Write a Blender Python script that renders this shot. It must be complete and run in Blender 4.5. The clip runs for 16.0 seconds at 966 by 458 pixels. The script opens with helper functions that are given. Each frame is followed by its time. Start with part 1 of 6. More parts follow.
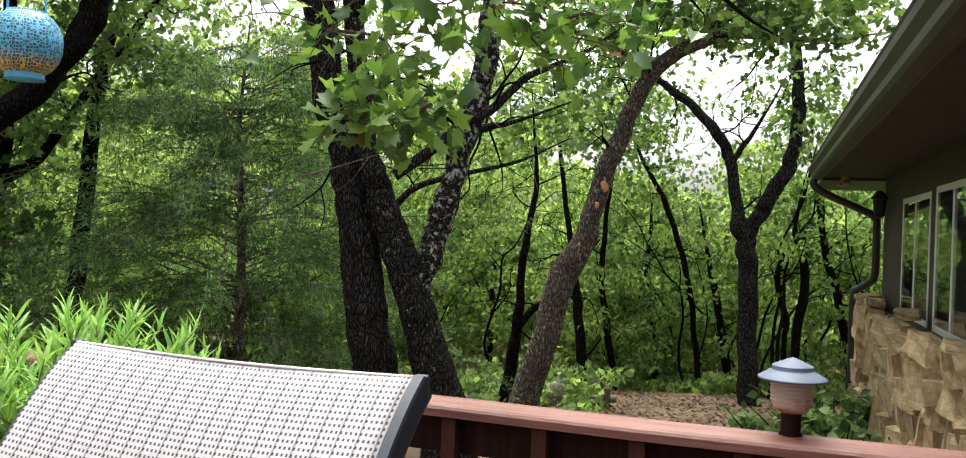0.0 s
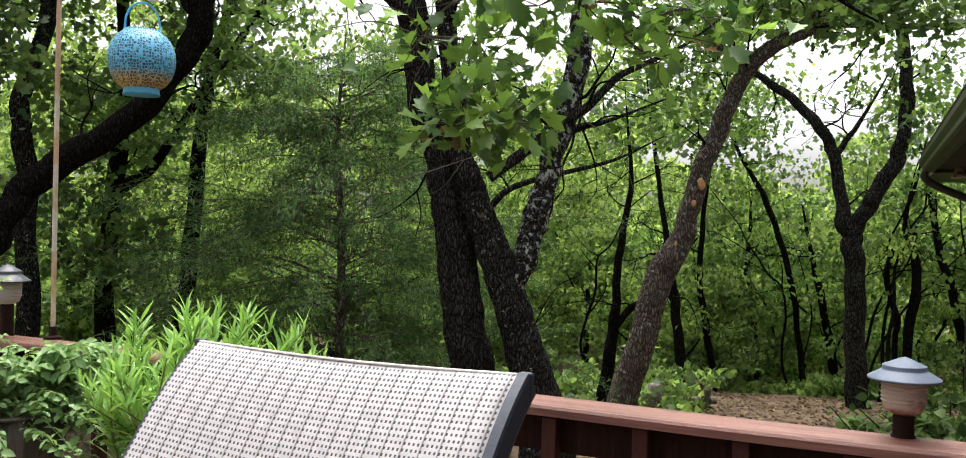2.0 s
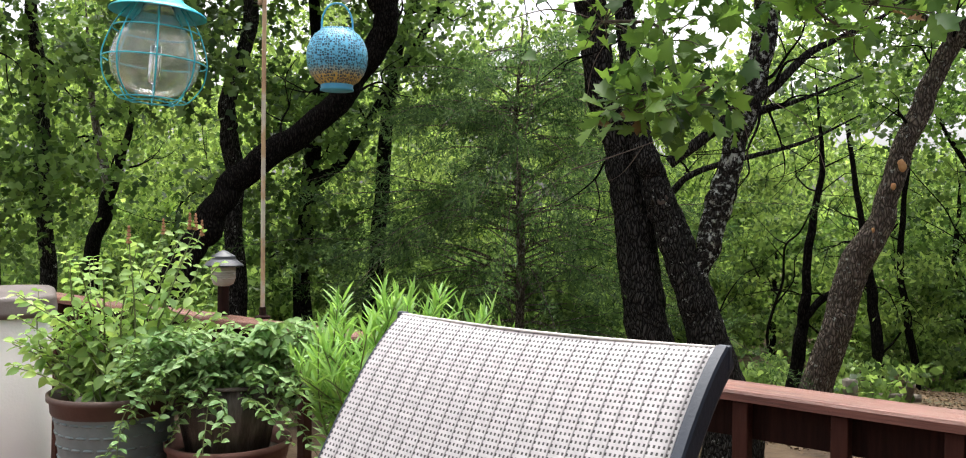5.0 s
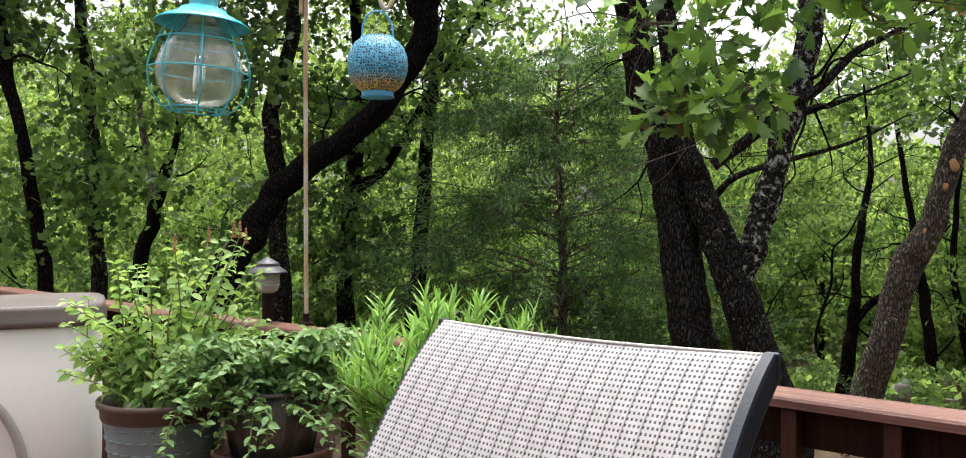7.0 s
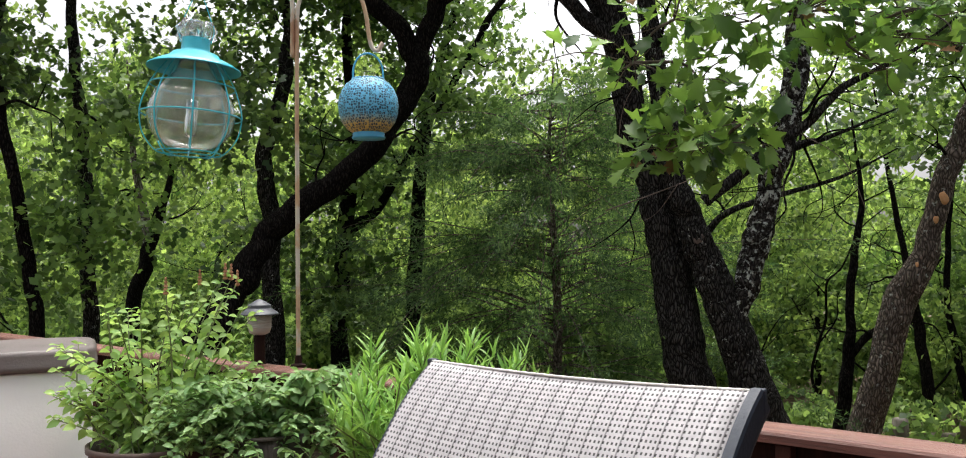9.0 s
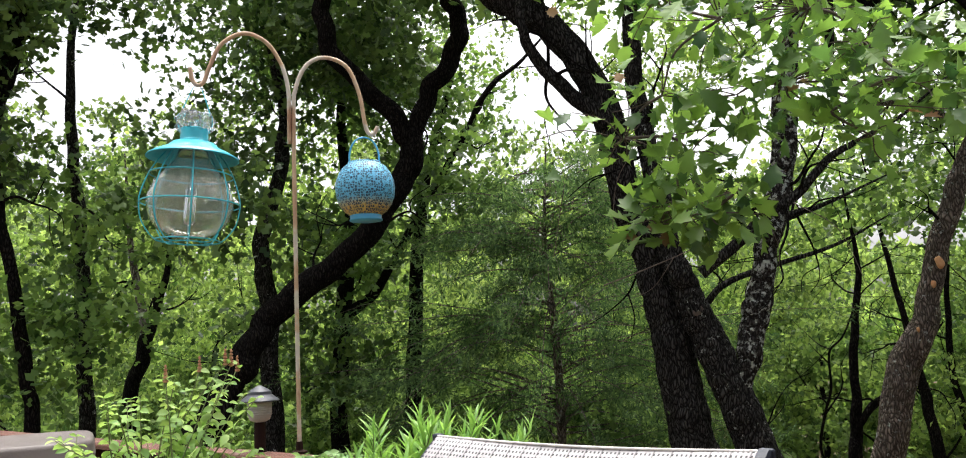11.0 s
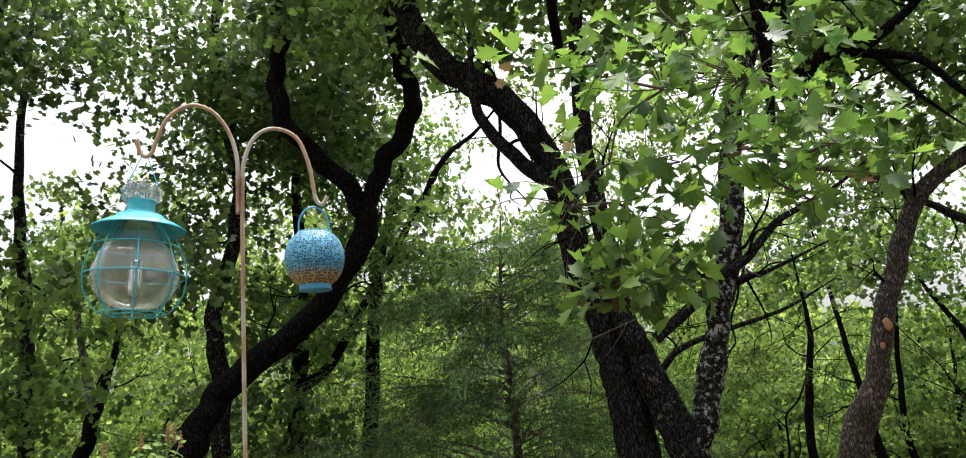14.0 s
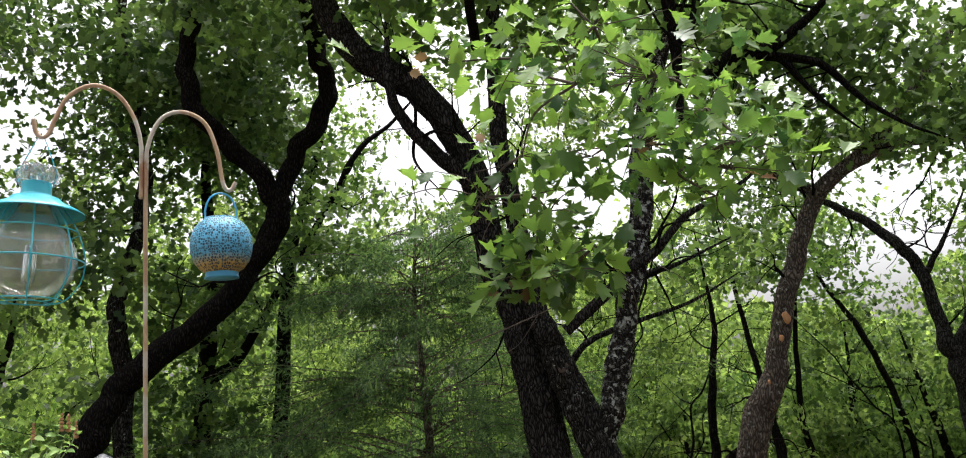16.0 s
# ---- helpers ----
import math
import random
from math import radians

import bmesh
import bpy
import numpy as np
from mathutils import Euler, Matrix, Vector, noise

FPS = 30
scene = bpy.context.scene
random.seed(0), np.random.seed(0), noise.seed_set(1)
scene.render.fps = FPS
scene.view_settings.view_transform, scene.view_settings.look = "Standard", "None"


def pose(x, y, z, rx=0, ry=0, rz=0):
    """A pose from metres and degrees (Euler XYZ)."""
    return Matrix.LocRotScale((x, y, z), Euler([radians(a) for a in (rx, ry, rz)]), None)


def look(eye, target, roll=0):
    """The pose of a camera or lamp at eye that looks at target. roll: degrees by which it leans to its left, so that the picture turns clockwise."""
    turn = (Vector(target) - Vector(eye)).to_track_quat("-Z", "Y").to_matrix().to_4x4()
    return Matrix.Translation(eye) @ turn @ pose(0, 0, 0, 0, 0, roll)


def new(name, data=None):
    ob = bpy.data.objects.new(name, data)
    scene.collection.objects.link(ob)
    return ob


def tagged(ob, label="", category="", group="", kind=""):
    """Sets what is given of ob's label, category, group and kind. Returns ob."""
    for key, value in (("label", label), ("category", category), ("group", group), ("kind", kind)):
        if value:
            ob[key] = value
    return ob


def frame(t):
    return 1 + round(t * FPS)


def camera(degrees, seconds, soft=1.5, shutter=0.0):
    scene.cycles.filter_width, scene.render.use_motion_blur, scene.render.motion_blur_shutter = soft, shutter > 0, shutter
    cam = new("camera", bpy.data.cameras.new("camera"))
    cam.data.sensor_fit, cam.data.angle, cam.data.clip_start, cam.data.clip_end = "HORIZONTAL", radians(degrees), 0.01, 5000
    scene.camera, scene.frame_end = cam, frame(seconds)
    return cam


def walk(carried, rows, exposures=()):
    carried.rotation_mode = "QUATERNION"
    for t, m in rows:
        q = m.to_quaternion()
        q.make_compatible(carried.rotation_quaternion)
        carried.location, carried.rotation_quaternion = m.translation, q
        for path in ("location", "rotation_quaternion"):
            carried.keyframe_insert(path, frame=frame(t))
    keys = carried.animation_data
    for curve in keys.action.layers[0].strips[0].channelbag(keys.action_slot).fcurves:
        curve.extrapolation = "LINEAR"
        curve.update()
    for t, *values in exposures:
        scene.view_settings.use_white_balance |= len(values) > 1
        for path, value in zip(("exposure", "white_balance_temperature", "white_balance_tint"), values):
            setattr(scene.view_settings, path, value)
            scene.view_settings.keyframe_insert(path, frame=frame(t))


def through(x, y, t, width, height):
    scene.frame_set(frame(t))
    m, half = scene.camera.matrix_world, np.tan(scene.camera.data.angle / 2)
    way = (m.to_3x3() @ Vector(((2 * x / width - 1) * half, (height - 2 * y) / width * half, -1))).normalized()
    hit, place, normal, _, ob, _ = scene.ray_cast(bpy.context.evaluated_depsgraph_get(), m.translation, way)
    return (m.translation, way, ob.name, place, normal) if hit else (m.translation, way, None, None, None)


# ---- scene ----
cam = camera(58.08, 16.0, 1.05)
# seconds, place in metres, pitch, roll, heading to the left in degrees
PATH = (
    (0, -0.000, 0.000, 1.350, 0.01, 2.01, 20.71),
    (0.5, 0.002, -0.005, 1.351, 0.02, 1.74, 21.07),
    (1, 0.001, -0.009, 1.352, -0.02, 1.57, 22.74),
    (1.5, 0.002, -0.017, 1.351, -0.04, 1.18, 25.03),
    (2, 0.001, -0.026, 1.350, -0.10, 1.12, 26.86),
    (2.5, 0.001, -0.031, 1.347, -0.14, 0.86, 29.19),
    (3, 0.000, -0.037, 1.346, -0.13, 0.75, 31.24),
    (3.5, 0.004, -0.045, 1.343, -0.24, 0.64, 33.61),
    (4, 0.006, -0.054, 1.339, -0.52, 0.71, 35.37),
    (4.5, 0.002, -0.056, 1.333, -0.79, 0.69, 36.86),
    (5, -0.006, -0.056, 1.329, -0.89, 0.51, 38.41),
    (7.3, -0.011, -0.045, 1.331, -0.56, -0.06, 41.21),
    (7.5, -0.011, -0.044, 1.330, -0.45, -0.17, 41.08),
    (8, -0.007, -0.044, 1.329, 0.28, -0.34, 40.91),
    (10.5, 0.006, -0.054, 1.337, 5.52, -2.16, 40.51),
    (11, 0.007, -0.059, 1.317, 7.29, -2.74, 40.41),
    (11.5, 0.010, -0.053, 1.319, 9.02, -3.13, 40.30),
    (12, 0.019, -0.050, 1.319, 10.16, -3.25, 40.19),
    (12.5, 0.015, -0.051, 1.305, 11.38, -3.56, 39.94),
    (13, 0.028, -0.052, 1.302, 11.83, -3.69, 39.52),
    (13.5, 0.039, -0.046, 1.309, 11.80, -3.83, 38.72),
    (14, 0.042, -0.045, 1.302, 11.74, -4.05, 37.41),
    (14.5, 0.045, -0.042, 1.293, 11.68, -4.32, 36.33),
    (15, 0.053, -0.043, 1.295, 11.43, -4.49, 34.70),
    (15.5, 0.058, -0.043, 1.298, 11.02, -4.53, 32.85),
    (16, 0.061, -0.039, 1.284, 10.92, -4.30, 31.86),
)


def stand(x, y, z, pitch, roll, yaw):
    """The camera's pose: heading, then pitch, then roll about its own axis."""
    m = pose(0, 0, 0, 0, 0, yaw) @ pose(0, 0, 0, 90 + pitch) @ pose(0, 0, 0, 0, 0, roll)
    return Matrix.Translation((x, y, z)) @ m


walk(cam, [(t, stand(*p)) for t, *p in PATH], [(0, 1.64), (2.5, 1.32), (3.5, 1.22), (4, 1.22), (5, 1.45), (7.5, 1.28), (8.2, 1.14), (10.5, 1.2), (11, 1.34), (12.5, 1.33), (13.5, 1.22), (16, 1.15)])

# ---- light: a bright overcast sky ----
world = bpy.data.worlds.new("overcast_sky")
scene.world = world
world.use_nodes = True
wn = world.node_tree
sky = wn.nodes.new("ShaderNodeTexSky")
sky.sky_type = "NISHITA"
sky.sun_disc = False
sky.sun_elevation, sky.sun_rotation = radians(70), radians(-20)
sky.air_density, sky.dust_density, sky.ozone_density = 0.6, 7.0, 0.4
hsv = wn.nodes.new("ShaderNodeHueSaturation")
hsv.inputs["Saturation"].default_value = 0.25
wn.links.new(sky.outputs[0], hsv.inputs["Color"])
wn.links.new(hsv.outputs[0], wn.nodes["Background"].inputs[0])
wn.nodes["Background"].inputs[1].default_value = 0.15
sun = new("sun", bpy.data.lights.new("sun", "SUN"))
sun.data.energy, sun.data.angle, sun.data.color = 1.3, radians(45), (1.0, 0.97, 0.9)
sun.matrix_world = look((-1.0, 0.2, 10), (0, 1.2, 0))


# ---- materials ----
def material(name, colors, scale=6.0, rough=0.7, bump=0.0, bump_scale=40.0, stretch=(1, 1, 1), metal=0.0, island=0.0,
             coords="Object", detail=5.0, spots=None, spec=0.5):
    """Principled material: coarse and fine noise between two or three colours, fine relief, roughness variation."""
    m = bpy.data.materials.new(name)
    m.use_nodes = True
    n, k = m.node_tree.nodes, m.node_tree.links
    b = n["Principled BSDF"]
    tc = n.new("ShaderNodeTexCoord")
    mp = n.new("ShaderNodeMapping")
    mp.inputs["Scale"].default_value = stretch
    k.new(tc.outputs[coords], mp.inputs[0])
    coarse = n.new("ShaderNodeTexNoise")
    coarse.inputs["Scale"].default_value, coarse.inputs["Detail"].default_value = scale, detail
    coarse.inputs["Roughness"].default_value = 0.65
    k.new(mp.outputs[0], coarse.inputs["Vector"])
    ramp = n.new("ShaderNodeValToRGB")
    e = ramp.color_ramp.elements
    e[0].position, e[1].position = 0.32, 0.68
    e[0].color, e[1].color = (*colors[0], 1), (*colors[-1], 1)
    if len(colors) == 3:
        e.new(0.5).color = (*colors[1], 1)
    k.new(coarse.outputs["Fac"], ramp.inputs[0])
    out = ramp.outputs[0]
    if spots:
        color, sc, lo, hi = spots
        sn = n.new("ShaderNodeTexNoise")
        sn.inputs["Scale"].default_value, sn.inputs["Detail"].default_value = sc, 6
        k.new(tc.outputs[coords], sn.inputs["Vector"])
        sr = n.new("ShaderNodeMapRange")
        sr.inputs[1].default_value, sr.inputs[2].default_value = lo, hi
        k.new(sn.outputs["Fac"], sr.inputs[0])
        mix = n.new("ShaderNodeMixRGB")
        mix.inputs[2].default_value = (*color, 1)
        k.new(sr.outputs[0], mix.inputs[0])
        k.new(out, mix.inputs[1])
        out = mix.outputs[0]
    if island:
        geo = n.new("ShaderNodeObjectInfo")
        hs = n.new("ShaderNodeHueSaturation")
        mr = n.new("ShaderNodeMapRange")
        mr.inputs[3].default_value, mr.inputs[4].default_value = 1 - island, 1 + island
        k.new(geo.outputs["Random"], mr.inputs[0])
        k.new(mr.outputs[0], hs.inputs["Value"])
        k.new(out, hs.inputs["Color"])
        out = hs.outputs[0]
    k.new(out, b.inputs["Base Color"])
    b.inputs["Roughness"].default_value, b.inputs["Metallic"].default_value = rough, metal
    b.inputs["Specular IOR Level"].default_value = spec
    if bump:
        fine = n.new("ShaderNodeTexNoise")
        fine.inputs["Scale"].default_value, fine.inputs["Detail"].default_value = bump_scale, 4
        k.new(mp.outputs[0], fine.inputs["Vector"])
        bp = n.new("ShaderNodeBump")
        bp.inputs["Strength"].default_value, bp.inputs["Distance"].default_value = bump, 0.01
        k.new(fine.outputs["Fac"], bp.inputs["Height"])
        k.new(bp.outputs[0], b.inputs["Normal"])
    return m


def leaf_material(name, dark, light, through=0.45, rough=0.45, spread=0.45, gloss=0.28, old=0.0):
    """Leaves: each one its own tint, some light passing through."""
    m = bpy.data.materials.new(name)
    m.use_nodes = True
    n, k = m.node_tree.nodes, m.node_tree.links
    b = n["Principled BSDF"]
    geo = n.new("ShaderNodeNewGeometry")
    ramp = n.new("ShaderNodeValToRGB")
    e = ramp.color_ramp.elements
    e[0].color, e[1].color = (*dark, 1), (*light, 1)
    e[0].position, e[1].position = 0.5 - spread, 0.5 + spread
    if old:
        e.new(1 - old).color = (*light, 1)
        e.new(1 - old * 0.95).color = (0.22, 0.10, 0.03, 1)
        e[-1].color = (0.30, 0.17, 0.06, 1)
    k.new(geo.outputs["Random Per Island"], ramp.inputs[0])
    tc = n.new("ShaderNodeTexCoord")
    no = n.new("ShaderNodeTexNoise")
    no.inputs["Scale"].default_value = 0.9
    k.new(tc.outputs["Object"], no.inputs["Vector"])
    hs = n.new("ShaderNodeHueSaturation")
    mr = n.new("ShaderNodeMapRange")
    mr.inputs[1].default_value, mr.inputs[2].default_value = 0.3, 0.7
    mr.inputs[3].default_value, mr.inputs[4].default_value = 0.7, 1.3
    k.new(no.outputs["Fac"], mr.inputs[0])
    hs.inputs["Saturation"].default_value = 0.90
    k.new(mr.outputs[0], hs.inputs["Value"])
    k.new(ramp.outputs[0], hs.inputs["Color"])
    k.new(hs.outputs[0], b.inputs["Base Color"])
    b.inputs["Roughness"].default_value = rough
    b.inputs["Specular IOR Level"].default_value = gloss
    tr = n.new("ShaderNodeBsdfTranslucent")
    warm = n.new("ShaderNodeMixRGB")
    warm.blend_type = "MULTIPLY"
    warm.inputs[0].default_value = 1.0
    warm.inputs[2].default_value = (1.28, 1.25, 0.85, 1)
    k.new(hs.outputs[0], warm.inputs[1])
    k.new(warm.outputs[0], tr.inputs[0])
    mx = n.new("ShaderNodeMixShader")
    mx.inputs[0].default_value = through
    k.new(b.outputs[0], mx.inputs[1])
    k.new(tr.outputs[0], mx.inputs[2])
    k.new(mx.outputs[0], n["Material Output"].inputs[0])
    return m


def bark_material(name, dark, light, lichen=0.0, size=56.0):
    """Furrowed bark: long plates parted by dark cracks, with pale lichen where there is some."""
    m = bpy.data.materials.new(name)
    m.use_nodes = True
    n, k = m.node_tree.nodes, m.node_tree.links
    b = n["Principled BSDF"]
    tc = n.new("ShaderNodeTexCoord")
    warp = n.new("ShaderNodeTexNoise")
    warp.inputs["Scale"].default_value = 5
    k.new(tc.outputs["Object"], warp.inputs["Vector"])
    add = n.new("ShaderNodeVectorMath")
    add.operation = "MULTIPLY_ADD"
    add.inputs[1].default_value = (0.12, 0.12, 0.12)
    k.new(warp.outputs["Color"], add.inputs[0])
    k.new(tc.outputs["Object"], add.inputs[2])
    mp = n.new("ShaderNodeMapping")
    mp.inputs["Scale"].default_value = (1, 1, 0.24)
    k.new(add.outputs[0], mp.inputs[0])
    vo = n.new("ShaderNodeTexVoronoi")
    vo.feature = "DISTANCE_TO_EDGE"
    vo.inputs["Scale"].default_value = size
    k.new(mp.outputs[0], vo.inputs["Vector"])
    mr = n.new("ShaderNodeMapRange")
    mr.inputs[1].default_value, mr.inputs[2].default_value = 0.02, 0.3
    k.new(vo.outputs["Distance"], mr.inputs[0])
    no = n.new("ShaderNodeTexNoise")
    no.inputs["Scale"].default_value, no.inputs["Detail"].default_value = 30, 6
    k.new(mp.outputs[0], no.inputs["Vector"])
    mul = n.new("ShaderNodeMath")
    mul.operation = "MULTIPLY"
    k.new(mr.outputs[0], mul.inputs[0])
    k.new(no.outputs["Fac"], mul.inputs[1])
    ramp = n.new("ShaderNodeValToRGB")
    e = ramp.color_ramp.elements
    e[0].position, e[1].position = 0.02, 0.6
    e[0].color, e[1].color = (*dark, 1), (*light, 1)
    k.new(mul.outputs[0], ramp.inputs[0])
    out = ramp.outputs[0]
    if lichen:
        ln = n.new("ShaderNodeTexNoise")
        ln.inputs["Scale"].default_value, ln.inputs["Detail"].default_value = 22, 8
        ln.inputs["Roughness"].default_value = 0.7
        k.new(tc.outputs["Object"], ln.inputs["Vector"])
        lr = n.new("ShaderNodeMapRange")
        lr.inputs[1].default_value, lr.inputs[2].default_value = 0.62 - lichen, 0.68 - lichen
        k.new(ln.outputs["Fac"], lr.inputs[0])
        mix = n.new("ShaderNodeMixRGB")
        mix.inputs[2].default_value = (0.46, 0.49, 0.46, 1)
        k.new(lr.outputs[0], mix.inputs[0])
        k.new(out, mix.inputs[1])
        out = mix.outputs[0]
    k.new(out, b.inputs["Base Color"])
    b.inputs["Roughness"].default_value = 0.95
    b.inputs["Specular IOR Level"].default_value = 0.05
    bp = n.new("ShaderNodeBump")
    bp.inputs["Strength"].default_value, bp.inputs["Distance"].default_value = 1.0, 0.03
    k.new(mul.outputs[0], bp.inputs["Height"])
    k.new(bp.outputs[0], b.inputs["Normal"])
    return m


BARK = bark_material("furrowed_bark", (0.007, 0.0068, 0.0068), (0.086, 0.082, 0.078))
BARK_LICHEN = bark_material("lichen_bark", (0.010, 0.009, 0.009), (0.08, 0.072, 0.066), 0.095)
BARK_SPECK = bark_material("speckled_bark", (0.007, 0.0068, 0.0068), (0.086, 0.082, 0.078), 0.012)
BARK_BROWN = bark_material("brown_bark", (0.055, 0.045, 0.040), (0.31, 0.255, 0.22), 0.03, 44)
BARK_PALE = bark_material("pale_bark", (0.08, 0.07, 0.06), (0.32, 0.30, 0.27), 0.05, 30)
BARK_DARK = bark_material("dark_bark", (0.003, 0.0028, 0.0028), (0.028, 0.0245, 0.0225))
LEAF_NEAR = leaf_material("oak_leaf_near", (0.038, 0.11, 0.034), (0.255, 0.47, 0.06), 0.48, 0.38, 0.5, 0.48)
LEAF_OLD = leaf_material("oak_leaf_withered", (0.20, 0.085, 0.03), (0.36, 0.25, 0.13), 0.3, 0.7)
LEAF_LITTER = leaf_material("fallen_leaf", (0.06, 0.036, 0.022), (0.27, 0.18, 0.11), 0.15, 0.8, 0.5, 0.2)
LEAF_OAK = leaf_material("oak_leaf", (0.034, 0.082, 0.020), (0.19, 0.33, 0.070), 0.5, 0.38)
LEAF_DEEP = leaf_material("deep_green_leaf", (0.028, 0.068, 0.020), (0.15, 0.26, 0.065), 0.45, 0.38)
# next two: light falling on the open woods is put into the colour
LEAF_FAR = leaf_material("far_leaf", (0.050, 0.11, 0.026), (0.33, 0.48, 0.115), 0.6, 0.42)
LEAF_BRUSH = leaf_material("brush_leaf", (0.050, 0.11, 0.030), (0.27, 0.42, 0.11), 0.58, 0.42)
NEEDLE = leaf_material("juniper_needle", (0.028, 0.072, 0.029), (0.125, 0.225, 0.07), 0.5, 0.7, 0.45, 0.2)
LEAF_MINT = leaf_material("mint_leaf", (0.17, 0.36, 0.11), (0.38, 0.60, 0.22), 0.36, 0.5, 0.5, 0.4)
LEAF_BASIL = leaf_material("basil_leaf", (0.18, 0.36, 0.075), (0.44, 0.64, 0.17), 0.4, 0.48, 0.5, 0.4)
LEAF_LANCE = leaf_material("lance_leaf", (0.13, 0.30, 0.05), (0.30, 0.54, 0.10), 0.38, 0.4, 0.5, 0.5)
STEM = material("green_stem", ((0.10, 0.14, 0.05), (0.16, 0.18, 0.07)), 20, 0.6)
TWIG = material("twig_bark", ((0.05, 0.035, 0.03), (0.12, 0.09, 0.07)), 30, 0.85, 0.3)
SEED = material("dry_flower_spike", ((0.25, 0.10, 0.05), (0.40, 0.22, 0.12)), 60, 0.8)
REDWOOD = material("stained_deck_wood", ((0.085, 0.030, 0.023), (0.175, 0.070, 0.053), (0.26, 0.125, 0.10)), 4, 0.42, 0.35, 60,
                   (0.5, 18, 18), spots=((0.36, 0.20, 0.10), 3.0, 0.66, 0.78), spec=0.5)
# deck wood made near-black: the shade below the railing cap is in its colour
REDWOOD_DARK = material("shade_dark_deck_wood", ((0.012, 0.006, 0.005), (0.03, 0.013, 0.010)), 6, 0.8, 0.3, 60, (10, 10, 1), spec=0.12)
# stained baluster wood, darkened further to carry shade from the cap
BALUSTER = material("shaded_stained_wood", ((0.032, 0.012, 0.009), (0.06, 0.023, 0.017)), 6, 0.75, 0.3, 60, (10, 10, 1), spec=0.15)
BOARD = material("deck_board", ((0.10, 0.045, 0.03), (0.19, 0.09, 0.065)), 4, 0.7, 0.3, 50, (1, 12, 12), island=0.2)
FRAME = material("blue_grey_powder_coat", ((0.014, 0.020, 0.034), (0.024, 0.032, 0.05)), 12, 0.5, 0.1, 200)
TURQ = material("turquoise_enamel", ((0.02, 0.40, 0.52), (0.04, 0.50, 0.60)), 9, 0.35, 0.08, 60)
TURQ_BALL = material("sky_blue_enamel", ((0.05, 0.34, 0.60), (0.09, 0.43, 0.68)), 10, 0.38, 0.1, 80)
RUST = material("rusty_rod", ((0.42, 0.26, 0.15), (0.50, 0.35, 0.22), (0.30, 0.16, 0.09)), 14, 0.6, 0.3, 90, (1, 1, 0.4),
                spots=((0.55, 0.50, 0.42), 8, 0.52, 0.6))
LAMP_GREY = material("grey_blue_lamp_top", ((0.085, 0.11, 0.16), (0.13, 0.16, 0.22)), 10, 0.62, 0.1, 90)
LAMP_DARK = material("dull_grey_lamp_top", ((0.040, 0.043, 0.052), (0.075, 0.08, 0.095)), 10, 0.45, 0.1, 90)
FROST = material("frosted_lens", ((0.44, 0.36, 0.30), (0.54, 0.46, 0.40)), 9, 0.4, 0.1, 60, spots=((0.17, 0.05, 0.03), 14, 0.52, 0.60))
FROST_GREY = material("grey_frosted_lens", ((0.36, 0.34, 0.31), (0.47, 0.45, 0.42)), 9, 0.4, 0.1, 60)
RESIN = material("white_resin", ((0.78, 0.765, 0.76), (0.84, 0.825, 0.82)), 3, 0.5, 0.12, 120, spots=((0.10, 0.09, 0.08), 16, 0.77, 0.79))
RESIN_ARC = material("grey_arc_resin", ((0.34, 0.32, 0.31), (0.42, 0.40, 0.39)), 4, 0.5, 0.15, 120)
RESIN_LID = material("taupe_resin", ((0.115, 0.095, 0.09), (0.15, 0.125, 0.12)), 4, 0.5, 0.15, 120)
POT_RIM = material("brown_pot_rim", ((0.055, 0.032, 0.026), (0.10, 0.06, 0.05)), 8, 0.55, 0.1, 60)
POT_GREY = material("blue_grey_glaze", ((0.13, 0.18, 0.19), (0.19, 0.24, 0.25)), 8, 0.5, 0.2, 40)
POT_WOOD = material("dark_streaked_wood", ((0.018, 0.013, 0.010), (0.06, 0.045, 0.035), (0.14, 0.115, 0.095)), 7, 0.55, 0.4, 50, (5, 5, 0.6))
POT_TERRA = material("dull_terracotta", ((0.16, 0.07, 0.055), (0.24, 0.12, 0.10)), 9, 0.7, 0.2, 60)
SOIL = material("potting_soil", ((0.02, 0.014, 0.010), (0.07, 0.05, 0.035)), 25, 0.95, 0.8, 60)
PEBBLE = material("grey_pebble", ((0.28, 0.26, 0.24), (0.45, 0.42, 0.39)), 18, 0.8, 0.2, 80)
STONE = material("tan_ledge_stone", ((0.24, 0.16, 0.08), (0.44, 0.33, 0.19), (0.58, 0.48, 0.32)), 2.2, 0.9, 0.6, 14, island=0.22,
                 coords="Object", spots=((0.20, 0.14, 0.09), 3, 0.62, 0.75))
MORTAR = material("mortar", ((0.12, 0.09, 0.065), (0.20, 0.16, 0.12)), 20, 0.95, 0.6, 50)
SIDING = material("brown_grey_siding", ((0.045, 0.038, 0.033), (0.06, 0.05, 0.044)), 3, 0.75, 0.1, 90)
SOFFIT = material("soffit_board", ((0.032, 0.028, 0.026), (0.048, 0.042, 0.038)), 3, 0.75, 0.15, 50)
GUTTER = material("brown_gutter", ((0.022, 0.019, 0.018), (0.04, 0.035, 0.032)), 5, 0.42, 0.1, 90)
